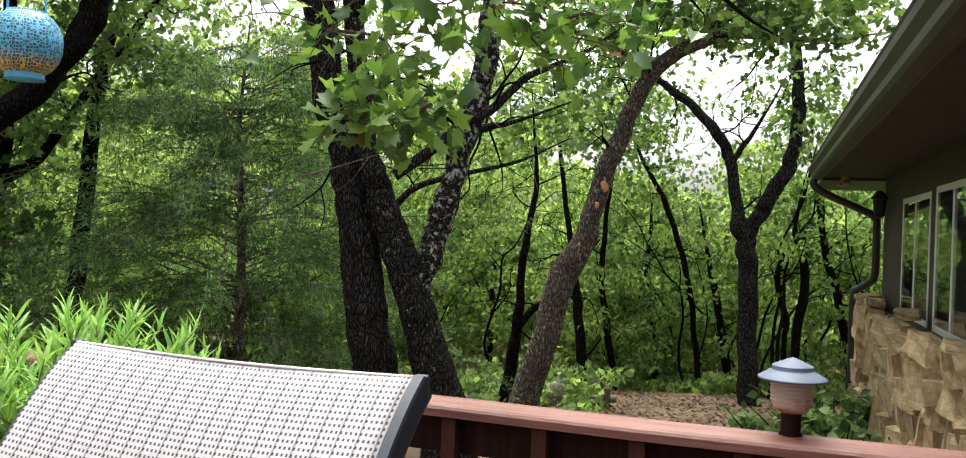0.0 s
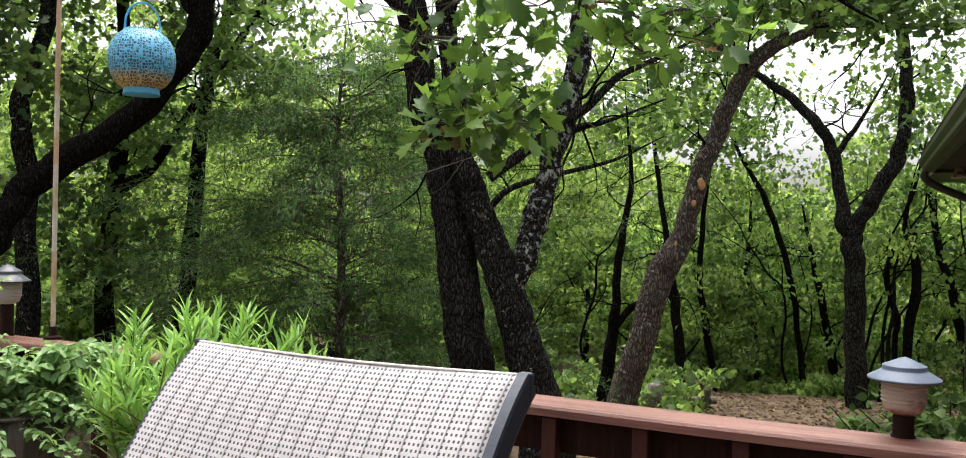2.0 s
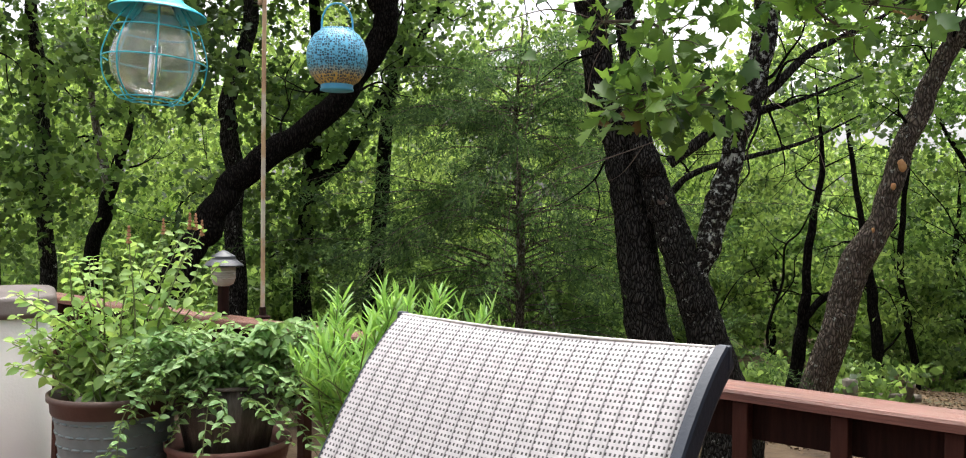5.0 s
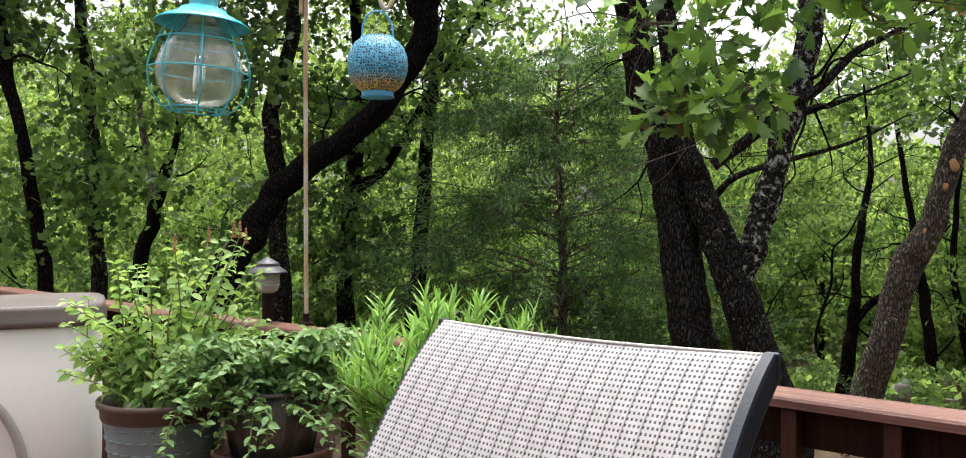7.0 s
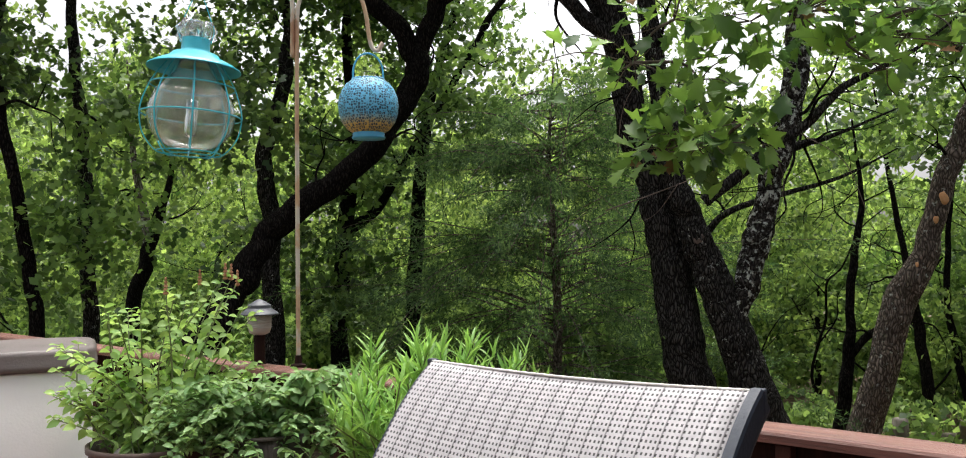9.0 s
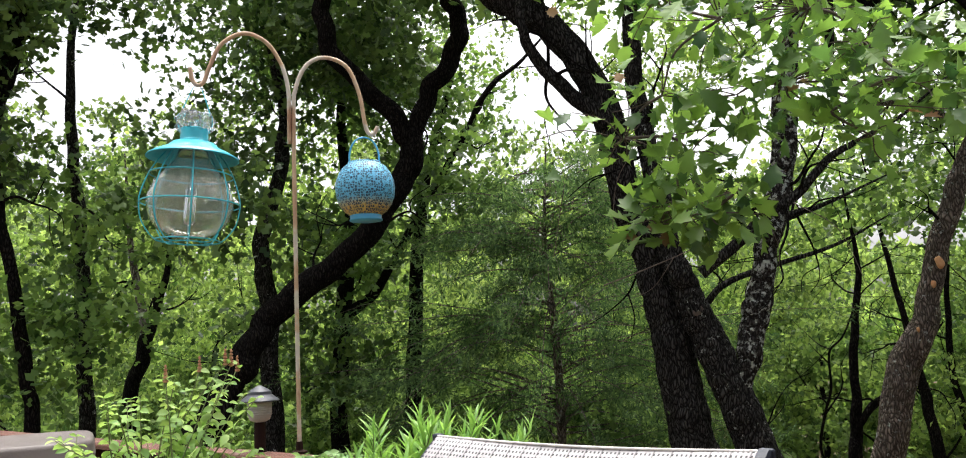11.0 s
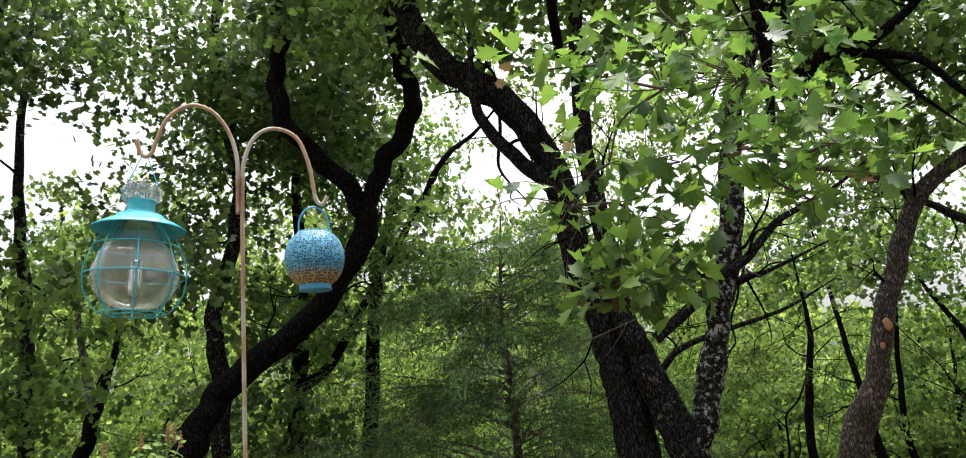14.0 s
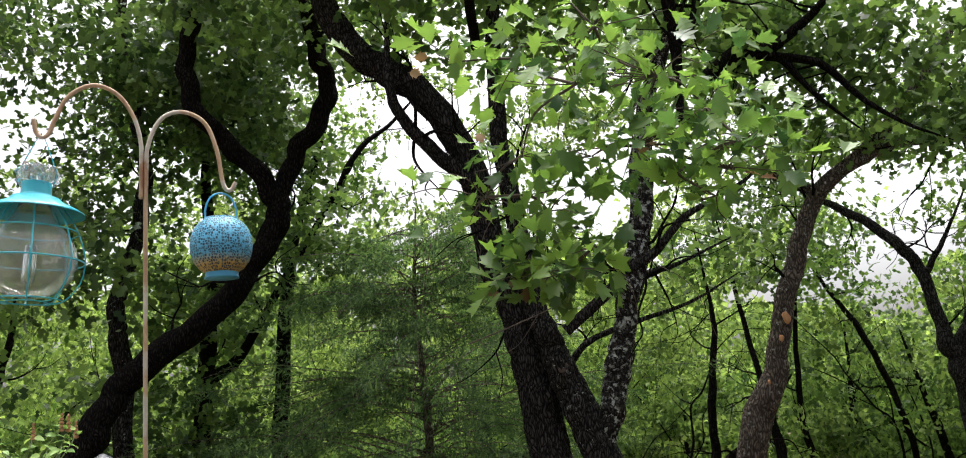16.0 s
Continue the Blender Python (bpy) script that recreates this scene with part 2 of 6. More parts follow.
WHITE = material("white_window_frame", ((0.70, 0.70, 0.70), (0.78, 0.78, 0.77)), 6, 0.45, 0.05, 80)
SHINGLE = material("dark_shingle", ((0.03, 0.028, 0.026), (0.07, 0.065, 0.06)), 9, 0.95, 0.6, 60)
# near-black; on the sheet behind the windows it stands for an unlit room
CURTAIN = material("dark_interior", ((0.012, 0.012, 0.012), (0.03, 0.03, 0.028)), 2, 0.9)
CUT = material("fresh_cut_wood", ((0.50, 0.22, 0.09), (0.62, 0.36, 0.18)), 20, 0.8, 0.2, 60)
SCAR = material("healed_scar", ((0.06, 0.045, 0.038), (0.13, 0.10, 0.085)), 16, 0.9, 0.5, 40)
GREY_WOOD = material("weathered_wood", ((0.12, 0.105, 0.09), (0.24, 0.21, 0.18)), 8, 0.9, 0.5, 40, (4, 4, 1))
GROUND = material("leaf_litter_ground", ((0.055, 0.035, 0.022), (0.13, 0.085, 0.052), (0.19, 0.14, 0.09)), 2.2, 0.95, 0.9, 22,
                  detail=10, spots=((0.05, 0.075, 0.022), 0.35, 0.60, 0.75))


def glass_material(name, tint, rough=0.02, clear=1.0):
    m = bpy.data.materials.new(name)
    m.use_nodes = True
    b = m.node_tree.nodes["Principled BSDF"]
    b.inputs["Base Color"].default_value = (*tint, 1)
    b.inputs["Transmission Weight"].default_value = clear
    b.inputs["Roughness"].default_value = rough
    b.inputs["IOR"].default_value = 1.45
    return m


CLEAR = glass_material("clear_plastic", (0.94, 0.96, 0.97), 0.12, 0.85)
PANE = glass_material("window_glass", (0.9, 0.95, 0.93))
GLOBE = glass_material("lantern_glass", (0.94, 0.96, 0.96), 0.06, 0.92)


def sling_material():
    """Open woven mesh: white strands with dark gaps in rows, and a few darker runs along the length."""
    m = bpy.data.materials.new("woven_sling")
    m.use_nodes = True
    n, k = m.node_tree.nodes, m.node_tree.links
    b = n["Principled BSDF"]
    uv = n.new("ShaderNodeUVMap")
    sep = n.new("ShaderNodeSeparateXYZ")
    k.new(uv.outputs[0], sep.inputs[0])

    def math_(op, a, c=None):
        q = n.new("ShaderNodeMath")
        q.operation = op
        for i, v in enumerate((a, c)):
            if v is None:
                continue
            if isinstance(v, (int, float)):
                q.inputs[i].default_value = v
            else:
                k.new(v, q.inputs[i])
        return q.outputs[0]
    su = math_("SINE", math_("MULTIPLY", sep.outputs[0], 2 * math.pi / 0.0066))
    sv = math_("SINE", math_("MULTIPLY", sep.outputs[1], 2 * math.pi / 0.0082))
    hole = math_("MINIMUM", su, sv)
    mr = n.new("ShaderNodeMapRange")
    mr.inputs[1].default_value, mr.inputs[2].default_value = -0.05, 0.35
    k.new(hole, mr.inputs[0])
    # darker runs between bands of strands
    run = math_("COSINE", math_("MULTIPLY", sep.outputs[0], 2 * math.pi / 0.0264))
    run2 = math_("COSINE", math_("MULTIPLY", sep.outputs[0], 2 * math.pi / 0.0132))
    rr = n.new("ShaderNodeMapRange")
    rr.inputs[1].default_value, rr.inputs[2].default_value = 1.6, 1.98
    k.new(math_("ADD", run, run2), rr.inputs[0])
    no = n.new("ShaderNodeTexNoise")
    no.inputs["Scale"].default_value, no.inputs["Detail"].default_value = 60, 5
    k.new(uv.outputs[0], no.inputs["Vector"])
    white = n.new("ShaderNodeValToRGB")
    white.color_ramp.elements[0].color = (0.28, 0.27, 0.28, 1)
    white.color_ramp.elements[1].color = (0.54, 0.52, 0.535, 1)
    k.new(no.outputs["Fac"], white.inputs[0])
    fac = math_("MINIMUM", math_("ADD", math_("MULTIPLY", mr.outputs[0], 0.92), math_("MULTIPLY", rr.outputs[0], 0.58)), 1.0)
    mix = n.new("ShaderNodeMixRGB")
    mix.inputs[2].default_value = (0.014, 0.013, 0.014, 1)
    k.new(fac, mix.inputs[0])
    k.new(white.outputs[0], mix.inputs[1])
    k.new(mix.outputs[0], b.inputs["Base Color"])
    b.inputs["Roughness"].default_value = 0.75
    bp = n.new("ShaderNodeBump")
    bp.inputs["Strength"].default_value, bp.inputs["Distance"].default_value = 0.5, 0.002
    bp.invert = True
    k.new(fac, bp.inputs["Height"])
    k.new(bp.outputs[0], b.inputs["Normal"])
    return m


SLING = sling_material()


def ball_material():
    """Blue enamel punched with rings of holes, gold towards the foot."""
    m = bpy.data.materials.new("punched_blue_enamel")
    m.use_nodes = True
    n, k = m.node_tree.nodes, m.node_tree.links
    b = n["Principled BSDF"]
    uv = n.new("ShaderNodeUVMap")
    vo = n.new("ShaderNodeTexVoronoi")
    vo.inputs["Scale"].default_value = 1.0
    vo.inputs["Randomness"].default_value = 0.6
    k.new(uv.outputs[0], vo.inputs["Vector"])
    edge = n.new("ShaderNodeTexVoronoi")
    edge.feature = "DISTANCE_TO_EDGE"
    edge.inputs["Scale"].default_value = 1.0
    edge.inputs["Randomness"].default_value = 0.6
    k.new(uv.outputs[0], edge.inputs["Vector"])
    ring = n.new("ShaderNodeMapRange")
    ring.inputs[1].default_value, ring.inputs[2].default_value = 0.10, 0.16
    k.new(edge.outputs["Distance"], ring.inputs[0])
    core = n.new("ShaderNodeMapRange")
    core.inputs[1].default_value, core.inputs[2].default_value = 0.12, 0.20
    k.new(vo.outputs["Distance"], core.inputs[0])
    hole = n.new("ShaderNodeMath")
    hole.operation = "MULTIPLY"
    k.new(ring.outputs[0], hole.inputs[0])
    k.new(core.outputs[0], hole.inputs[1])
    sep = n.new("ShaderNodeSeparateXYZ")
    k.new(uv.outputs[0], sep.inputs[0])
    no = n.new("ShaderNodeTexNoise")
    no.inputs["Scale"].default_value = 1.1
    k.new(uv.outputs[0], no.inputs["Vector"])
    ad = n.new("ShaderNodeMath")
    ad.operation = "MULTIPLY_ADD"
    ad.inputs[1].default_value = 5.0
    k.new(no.outputs["Fac"], ad.inputs[0])
    k.new(sep.outputs[1], ad.inputs[2])
    gold = n.new("ShaderNodeMapRange")
    gold.inputs[1].default_value, gold.inputs[2].default_value = 9.8, 6.0
    k.new(ad.outputs[0], gold.inputs[0])
    base = n.new("ShaderNodeMixRGB")
    base.inputs[1].default_value = (0.13, 0.50, 0.76, 1)
    base.inputs[2].default_value = (0.62, 0.46, 0.13, 1)
    k.new(gold.outputs[0], base.inputs[0])
    dark = n.new("ShaderNodeMixRGB")
    dark.inputs[2].default_value = (0.012, 0.05, 0.10, 1)
    k.new(hole.outputs[0], dark.inputs[0])
    k.new(base.outputs[0], dark.inputs[1])
    k.new(dark.outputs[0], b.inputs["Base Color"])
    b.inputs["Roughness"].default_value = 0.4
    bp = n.new("ShaderNodeBump")
    bp.invert = True
    bp.inputs["Strength"].default_value, bp.inputs["Distance"].default_value = 0.8, 0.004
    k.new(hole.outputs[0], bp.inputs["Height"])
    k.new(bp.outputs[0], b.inputs["Normal"])
    return m


BALL = ball_material()


# ---- building helpers ----
def put(name, data, mat, parent=None, label="", smooth=False):
    """Links a mesh as one object under its thing."""
    if mat and not data.materials:
        data.materials.append(mat)
    if smooth:
        data.polygons.foreach_set("use_smooth", [True] * len(data.polygons))
    ob = new(name, data)
    if parent:
        ob.parent = parent
        ob.matrix_parent_inverse = parent.matrix_basis.inverted()
    if label:
        ob["label"] = label
    return ob


def part(name, bm, mat, parent=None, label="", smooth=False):
    """Links a bmesh as one mesh object under a thing or a part."""
    me = bpy.data.meshes.new(name)
    bm.normal_update()
    bm.to_mesh(me)
    bm.free()
    return put(name, me, mat, parent, label, smooth)


def thing(name, x, y, z, label, category, group="", kind=""):
    """An empty at a thing's base."""
    ob = new(name)
    ob.matrix_basis = pose(x, y, z)
    return tagged(ob, label, category, group, kind)


def arrays(name, verts, faces):
    me = bpy.data.meshes.new(name)
    me.from_pydata([tuple(v) for v in verts], [], [tuple(f) for f in faces])
    me.update()
    return me


def box(bm, x0, x1, y0, y1, z0, z1, bevel=0.0, m=None):
    vs = bmesh.ops.create_cube(bm, size=1)["verts"]
    for v in vs:
        v.co = Vector((x0 + (v.co.x + 0.5) * (x1 - x0), y0 + (v.co.y + 0.5) * (y1 - y0), z0 + (v.co.z + 0.5) * (z1 - z0)))
    if bevel:
        es = list({e for v in vs for e in v.link_edges})
        vs = bmesh.ops.bevel(bm, geom=es, offset=bevel, segments=2, affect="EDGES", profile=0.5)["verts"]
    if m:
        bmesh.ops.transform(bm, matrix=m, verts=list({v for v in vs}))
    return bm


def boxed(name, dims, mat, parent=None, label="", bevel=0.0, m=None):
    return part(name, box(bmesh.new(), *dims, bevel, m), mat, parent, label)


def lathe(bm, profile, sides=40, centre=(0, 0, 0), closed=False):
    """Turns (radius, height) pairs round the z axis."""
    rings = []
    for r, z in profile:
        if r < 1e-5:
            rings.append([bm.verts.new((centre[0], centre[1], centre[2] + z))])
        else:
            rings.append([bm.verts.new((centre[0] + r * math.cos(2 * math.pi * i / sides), centre[1] + r * math.sin(2 * math.pi * i / sides),
                                        centre[2] + z)) for i in range(sides)])
    for a, b in zip(rings, rings[1:]):
        for i in range(sides):
            j = (i + 1) % sides
            q = [a[i % len(a)], a[j % len(a)], b[j % len(b)], b[i % len(b)]]
            q = [v for n, v in enumerate(q) if v not in q[:n]]
            if len(q) > 2:
                bm.faces.new(q)
    return bm


def smooth_line(points, steps):
    """Catmull-Rom through the points (any number of values each)."""
    p = np.array(points, float)
    p = np.vstack([2 * p[0] - p[1], p, 2 * p[-1] - p[-2]])
    out = []
    for i in range(1, len(p) - 2):
        for s in np.arange(steps) / steps:
            a, b, c, d = p[i - 1:i + 3]
            out.append(0.5 * (2 * b + (c - a) * s + (2 * a - 5 * b + 4 * c - d) * s * s + (3 * b - a - 3 * c + d) * s ** 3))
    out.append(p[-2])
    return np.array(out)


def tube_arrays(line, sides=10, rough=0.0, seed=0, lump=0.0):
    """A round skin along a line of (x, y, z, radius); rough makes the skin uneven, with ridges that run along it."""
    rng = np.random.RandomState(seed)
    p, r = line[:, :3], line[:, 3]
    d = np.gradient(p, axis=0)
    d /= np.linalg.norm(d, axis=1)[:, None] + 1e-9
    ref = np.array([0.0, 1.0, 0.0]) if abs(d[0][1]) < 0.9 else np.array([1.0, 0, 0])
    u = np.cross(d[0], ref)
    u /= np.linalg.norm(u)
    phase = rng.rand(6) * 6.28
    verts, a = [], np.arange(sides) * 2 * math.pi / sides
    ridge = 1 + rough * (rng.rand(sides) - 0.5)
    for i in range(len(p)):
        u = u - d[i] * (u @ d[i])
        u /= np.linalg.norm(u) + 1e-9
        v = np.cross(d[i], u)
        ridge = 0.75 * ridge + 0.25 * (1 + rough * 2.0 * (rng.rand(sides) - 0.5))
        k = ridge * (1 + lump * np.sin(a * 2 + phase[0] + i * 0.05) + lump * 0.6 * np.sin(a * 3 + phase[1] - i * 0.09)) * max(r[i], 0.001)
        verts.append(p[i] + np.cos(a)[:, None] * k[:, None] * u + np.sin(a)[:, None] * k[:, None] * v)
    n = len(p)
    faces = [(i * sides + j, i * sides + (j + 1) % sides, (i + 1) * sides + (j + 1) % sides, (i + 1) * sides + j)
             for i in range(n - 1) for j in range(sides)]
    faces += [tuple(range(sides))[::-1], tuple((n - 1) * sides + j for j in range(sides))]
    return np.vstack(verts), faces


def tube(name, points, mat, parent=None, label="", sides=10, steps=6, rough=0.0, seed=0, lump=0.0):
    v, f = tube_arrays(smooth_line(points, steps), sides, rough, seed, lump)
    return put(name, arrays(name, v, f), mat, parent, label, True)


def tubes(name, lines, mat, parent=None, label="", sides=5, steps=4):
    """Many thin tubes joined into one part."""
    vs, fs, n = [], [], 0
    for i, pts in enumerate(lines):
        v, f = tube_arrays(smooth_line(pts, steps), sides, 0.0, i)
        vs.append(v)
        fs += [tuple(a + n for a in q) for q in f]
        n += len(v)
    return put(name, arrays(name, np.vstack(vs), fs), mat, parent, label, True)


def leaf_shape(widths, fold=0.12, droop=0.12, rib=True, xs=None):
    """A leaf one unit long along x: half widths along it, folded along its rib and drooping."""
    n = len(widths)
    v, f = [], []
    for i, w in enumerate(widths):
        x = i / (n - 1)
        e = xs[i] if xs else x
        z = -droop * x * x
        if rib:
            v += [(e, w, z + fold * w), (x, 0, z), (e, -w, z + fold * w)]
            if i:
                a, b = 3 * i - 3, 3 * i
                f += [(a, a + 1, b + 1, b), (a + 1, a + 2, b + 2, b + 1)]
        else:
            v += [(x, w, z), (x, -w, z)]
            if i:
                a, b = 2 * i - 2, 2 * i
                f += [(a, a + 1, b + 1, b)]
    return np.array(v, float), f


LOBES = (0.0, 0.16, 0.36, 0.36, 0.62, 0.58, 0.88, 0.80, 1.0)
OAK_LEAF = leaf_shape((0.012, 0.03, 0.22, 0.14, 0.38, 0.23, 0.33, 0.16, 0.02), 0.35, 0.18, True, LOBES)
OAK_MID = leaf_shape((0.02, 0.30, 0.13, 0.38, 0.03), 0.2, 0.2, False)
BASIL = leaf_shape((0.02, 0.22, 0.29, 0.21, 0.01), 0.35, 0.30)
OVATE = leaf_shape((0.03, 0.33, 0.38, 0.25, 0.01), 0.25, 0.22)
LANCE = leaf_shape((0.025, 0.055, 0.068, 0.062, 0.04, 0.005), 0.4, 0.22)
FAR_LEAF = (np.array([(0, 0, 0), (0.42, -0.36, 0.06), (1, 0, -0.2), (0.52, 0.34, 0.05)]), [(0, 1, 2, 3)])
SPRAY = (np.array([(0, 0, 0), (0.5, -0.075, 0.04), (1, 0, -0.14), (0.45, 0.075, 0.04)]), [(0, 1, 2, 3)])


def turns(rng, n, tilt=0.6, heading=None):
    """Rotations for n leaves: any heading, tilted away from flat by about tilt radians."""
    h = rng.rand(n) * 2 * math.pi if heading is None else heading
    a, b = rng.randn(n) * tilt, rng.randn(n) * tilt
    ch, sh, ca, sa, cb, sb = np.cos(h), np.sin(h), np.cos(a), np.sin(a), np.cos(b), np.sin(b)
    o, l = np.zeros(n), np.ones(n)
    rz = np.array([[ch, -sh, o], [sh, ch, o], [o, o, l]]).transpose(2, 0, 1)
    ry = np.array([[ca, o, sa], [o, l, o], [-sa, o, ca]]).transpose(2, 0, 1)
    rx = np.array([[l, o, o], [o, cb, -sb], [o, sb, cb]]).transpose(2, 0, 1)
    return rz @ ry @ rx


def leaves(name, shape, at, rot, size, mat, parent=None, label=""):
    """Joins one leaf per place into a single mesh."""
    v, f = shape
    n, k = len(at), len(v)
    co = (np.einsum("nij,kj->nki", rot, v) * np.asarray(size)[:, None, None] + np.asarray(at)[:, None, :]).reshape(-1, 3)
    fa = np.array(f)
    idx = (fa[None] + (np.arange(n) * k)[:, None, None]).reshape(-1)
    me = bpy.data.meshes.new(name)
    nf, c = n * len(f), fa.shape[1]
    me.vertices.add(n * k)
    me.vertices.foreach_set("co", co.ravel())
    me.loops.add(nf * c)
    me.loops.foreach_set("vertex_index", idx)
    me.polygons.add(nf)
    me.polygons.foreach_set("loop_start", np.arange(nf) * c)
    me.update(calc_edges=True)
    return put(name, me, mat, parent, label)


def clumps(rng, centres, per, spread):
    """Leaf places in flattened clumps round the centres."""
    c = np.repeat(np.asarray(centres), per, axis=0)
    return c + rng.randn(len(c), 3) * np.array([1, 1, 0.55]) * spread


def blob(rng, centre, radii, n):
    """n places inside an ellipsoid, more of them near its skin."""
    d = rng.randn(n, 3)
    d /= np.linalg.norm(d, axis=1)[:, None]
    return np.array(centre) + d * np.array(radii) * (rng.rand(n, 1) ** 0.45)


def crown(name, parent, blobs, mat, seed, density=1.0, size=0.11, per=26, spread=0.2, shape=None, label=""):
    rng = np.random.RandomState(seed)
    cs = []
    for c, r in blobs:
        n = int(density * 44 * (r[0] * r[1] * r[2]) ** (2 / 3)) + 3
        cs.append(blob(rng, c, r, n))
    at = clumps(rng, np.vstack(cs), per, spread)
    n = len(at)
    return leaves(name, shape or OAK_MID, at, turns(rng, n, 0.8), size * (0.7 + 0.6 * rng.rand(n)), mat, parent, label)


# ---- ground ----
def ground_z(x, y):
    d = math.hypot(x, y)
    h = -0.64 + 0.10 * math.exp(-((x + 1.5) / 2.5) ** 2 - ((y - 9.8) / 1.6) ** 2) - 0.075 * min(max(0, d - 8), 7) - 0.02 * max(0, d - 15)
    h += 0.10 * noise.noise((x * 0.3, y * 0.3, 0)) + 0.25 * noise.noise((x * 0.06, y * 0.06, 3)) + 0.03 * noise.noise((x * 1.7, y * 1.7, 5))
    return min(h, -0.6) if y < 2.6 and abs(x) < 12 else h


def ground():
    n, far = 150, 90.0
    s = np.linspace(-1, 1, n)
    g = np.sign(s) * (np.abs(s) ** 2.2) * far
    vs = [(x, y, ground_z(x, y)) for y in g + 6 for x in g - 2]
    fs = [(i * n + j, i * n + j + 1, (i + 1) * n + j + 1, (i + 1) * n + j) for i in range(n - 1) for j in range(n - 1)]
    ob = put("ground", arrays("ground", vs, fs), GROUND, None, "", True)
    tagged(ob, "brown leaf-littered woodland floor with green patches", "ground", kind="structure")


def litter():
    rng = np.random.RandomState(8)
    n = 9000
    x, y = rng.uniform(-4.5, 0.8, n), rng.uniform(7.0, 13.0, n)
    at = np.array([(a, c, ground_z(a, c) + 0.012) for a, c in zip(x, y)])
    ob = leaves("leaf_litter", FAR_LEAF, at, turns(rng, n, 0.35), 0.048 * (0.5 + rng.rand(n)), LEAF_LITTER)
    tagged(ob, "fallen brown oak leaves on the ground", "fallen leaves", kind="stuff")


litter()
ground()


# ---- far woods, underbrush ----
def polar(az, r, z):
    a = np.radians(az)
    return np.stack([-np.sin(a) * r, np.cos(a) * r, z], 1)


def bough_leaves(rng, centres, reach, clusters, per, spread):
    """Leaf places on spreading boughs: tight clusters over a drooping disc round each centre."""
    n = len(centres)
    a, d = rng.rand(n, clusters) * 2 * math.pi, np.sqrt(rng.rand(n, clusters))
    off = np.stack([np.cos(a) * d, np.sin(a) * d, rng.randn(n, clusters) * 0.20 - 0.22 * d * d], 2) * np.asarray(reach)[:, None, None]
    at = np.repeat((np.asarray(centres)[:, None, :] + off).reshape(-1, 3), per, axis=0)
    return at + rng.randn(len(at), 3) * np.array([1, 1, 0.45]) * spread


# open sky between the crowns: azimuth, elevation and half widths in degrees
SKY_GAPS = ((62.9, 18.2, 3.8, 3.8), (67.2, 12.8, 3.0, 2.5), (42.5, 13.7, 1.7, 2.0), (22.8, 10.8, 2.6, 2.2), (37, 25.7, 2, 2), (7.5, 6.3, 4.4, 2.5), (18.7, 8.4, 1.6, 1.5),
            (-3.8, 13.6, 2.2, 2.6), (5.5, 10.3, 2.5, 1.6), (10.1, 18.9, 2, 2), (53, 19, 1.5, 2.5))


def open_sky(az, el):
    k = np.ones(len(az), bool)
    for a, e, ra, re in SKY_GAPS:
        k &= ((az - a) / ra) ** 2 + ((el - e) / re) ** 2 > 1
    return k


def woods():
    rng = np.random.RandomState(5)
    n = 3300
    az, r, el = rng.uniform(-30, 92, n), rng.uniform(13, 28, n), rng.uniform(-7, 34, n)
    keep = rng.rand(n) < np.where(az > 50, 1.35, 1.0) * np.interp(el, [-7, 7, 13, 34], [0.9, 1, 0.5, 0.3])
    keep &= (el < 9) | (r < 13.8 + (34 - el) * 0.22)
    keep &= (az > 16) | (el < 4.0) | ((r < 18) & (rng.rand(n) < 0.65))
    keep &= open_sky(az, el)
    az, r, el = az[keep], r[keep], el[keep]
    at = bough_leaves(rng, polar(az, r, 1.35 + np.tan(np.radians(el)) * r), rng.uniform(0.4, 0.85, len(az)) * r / 17, 8, 25, 0.13)
    k = len(at)
    near = np.repeat(r, 200)
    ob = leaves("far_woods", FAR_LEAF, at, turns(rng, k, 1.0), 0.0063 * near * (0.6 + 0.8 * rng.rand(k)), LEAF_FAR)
    tagged(ob, "bright green mass of distant oak foliage", "woods", kind="stuff")
    # the wooded slope behind it
    n = 1500
    az, r, el = rng.uniform(-35, 95, n), rng.uniform(32, 46, n), rng.uniform(-9, 13, n)
    keep = (rng.rand(n) < np.interp(el, [-9, 7, 13], [1, 0.9, 0.2])) & ((az > 16) | (el < 3)) & open_sky(az, el)
    az, r, el = az[keep], r[keep], el[keep]
    at = bough_leaves(rng, polar(az, r, 1.35 + np.tan(np.radians(el)) * r), rng.uniform(1.2, 2.2, len(az)), 6, 13, 0.35)
    k = len(at)
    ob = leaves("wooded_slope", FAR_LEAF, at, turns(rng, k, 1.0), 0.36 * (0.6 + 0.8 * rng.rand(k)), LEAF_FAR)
    tagged(ob, "green foliage deep in the woods, sunlight put into its colour", "woods", kind="stuff")
    # unseen woods added low round and behind house and deck for bounced light
    n = 420
    az, r, el = rng.uniform(95, 325, n), rng.uniform(17, 26, n), rng.uniform(-6, 7, n)
    at = clumps(rng, polar(az, r, 1.35 + np.tan(np.radians(el)) * r), 22, 0.7)
    k = len(at)
    ob = leaves("surrounding_woods", FAR_LEAF, at, turns(rng, k, 0.7), 0.34 * (0.6 + 0.8 * rng.rand(k)), LEAF_DEEP)
    tagged(ob, "unseen green woods added round the deck for bounced light", "woods", kind="stuff")


woods()


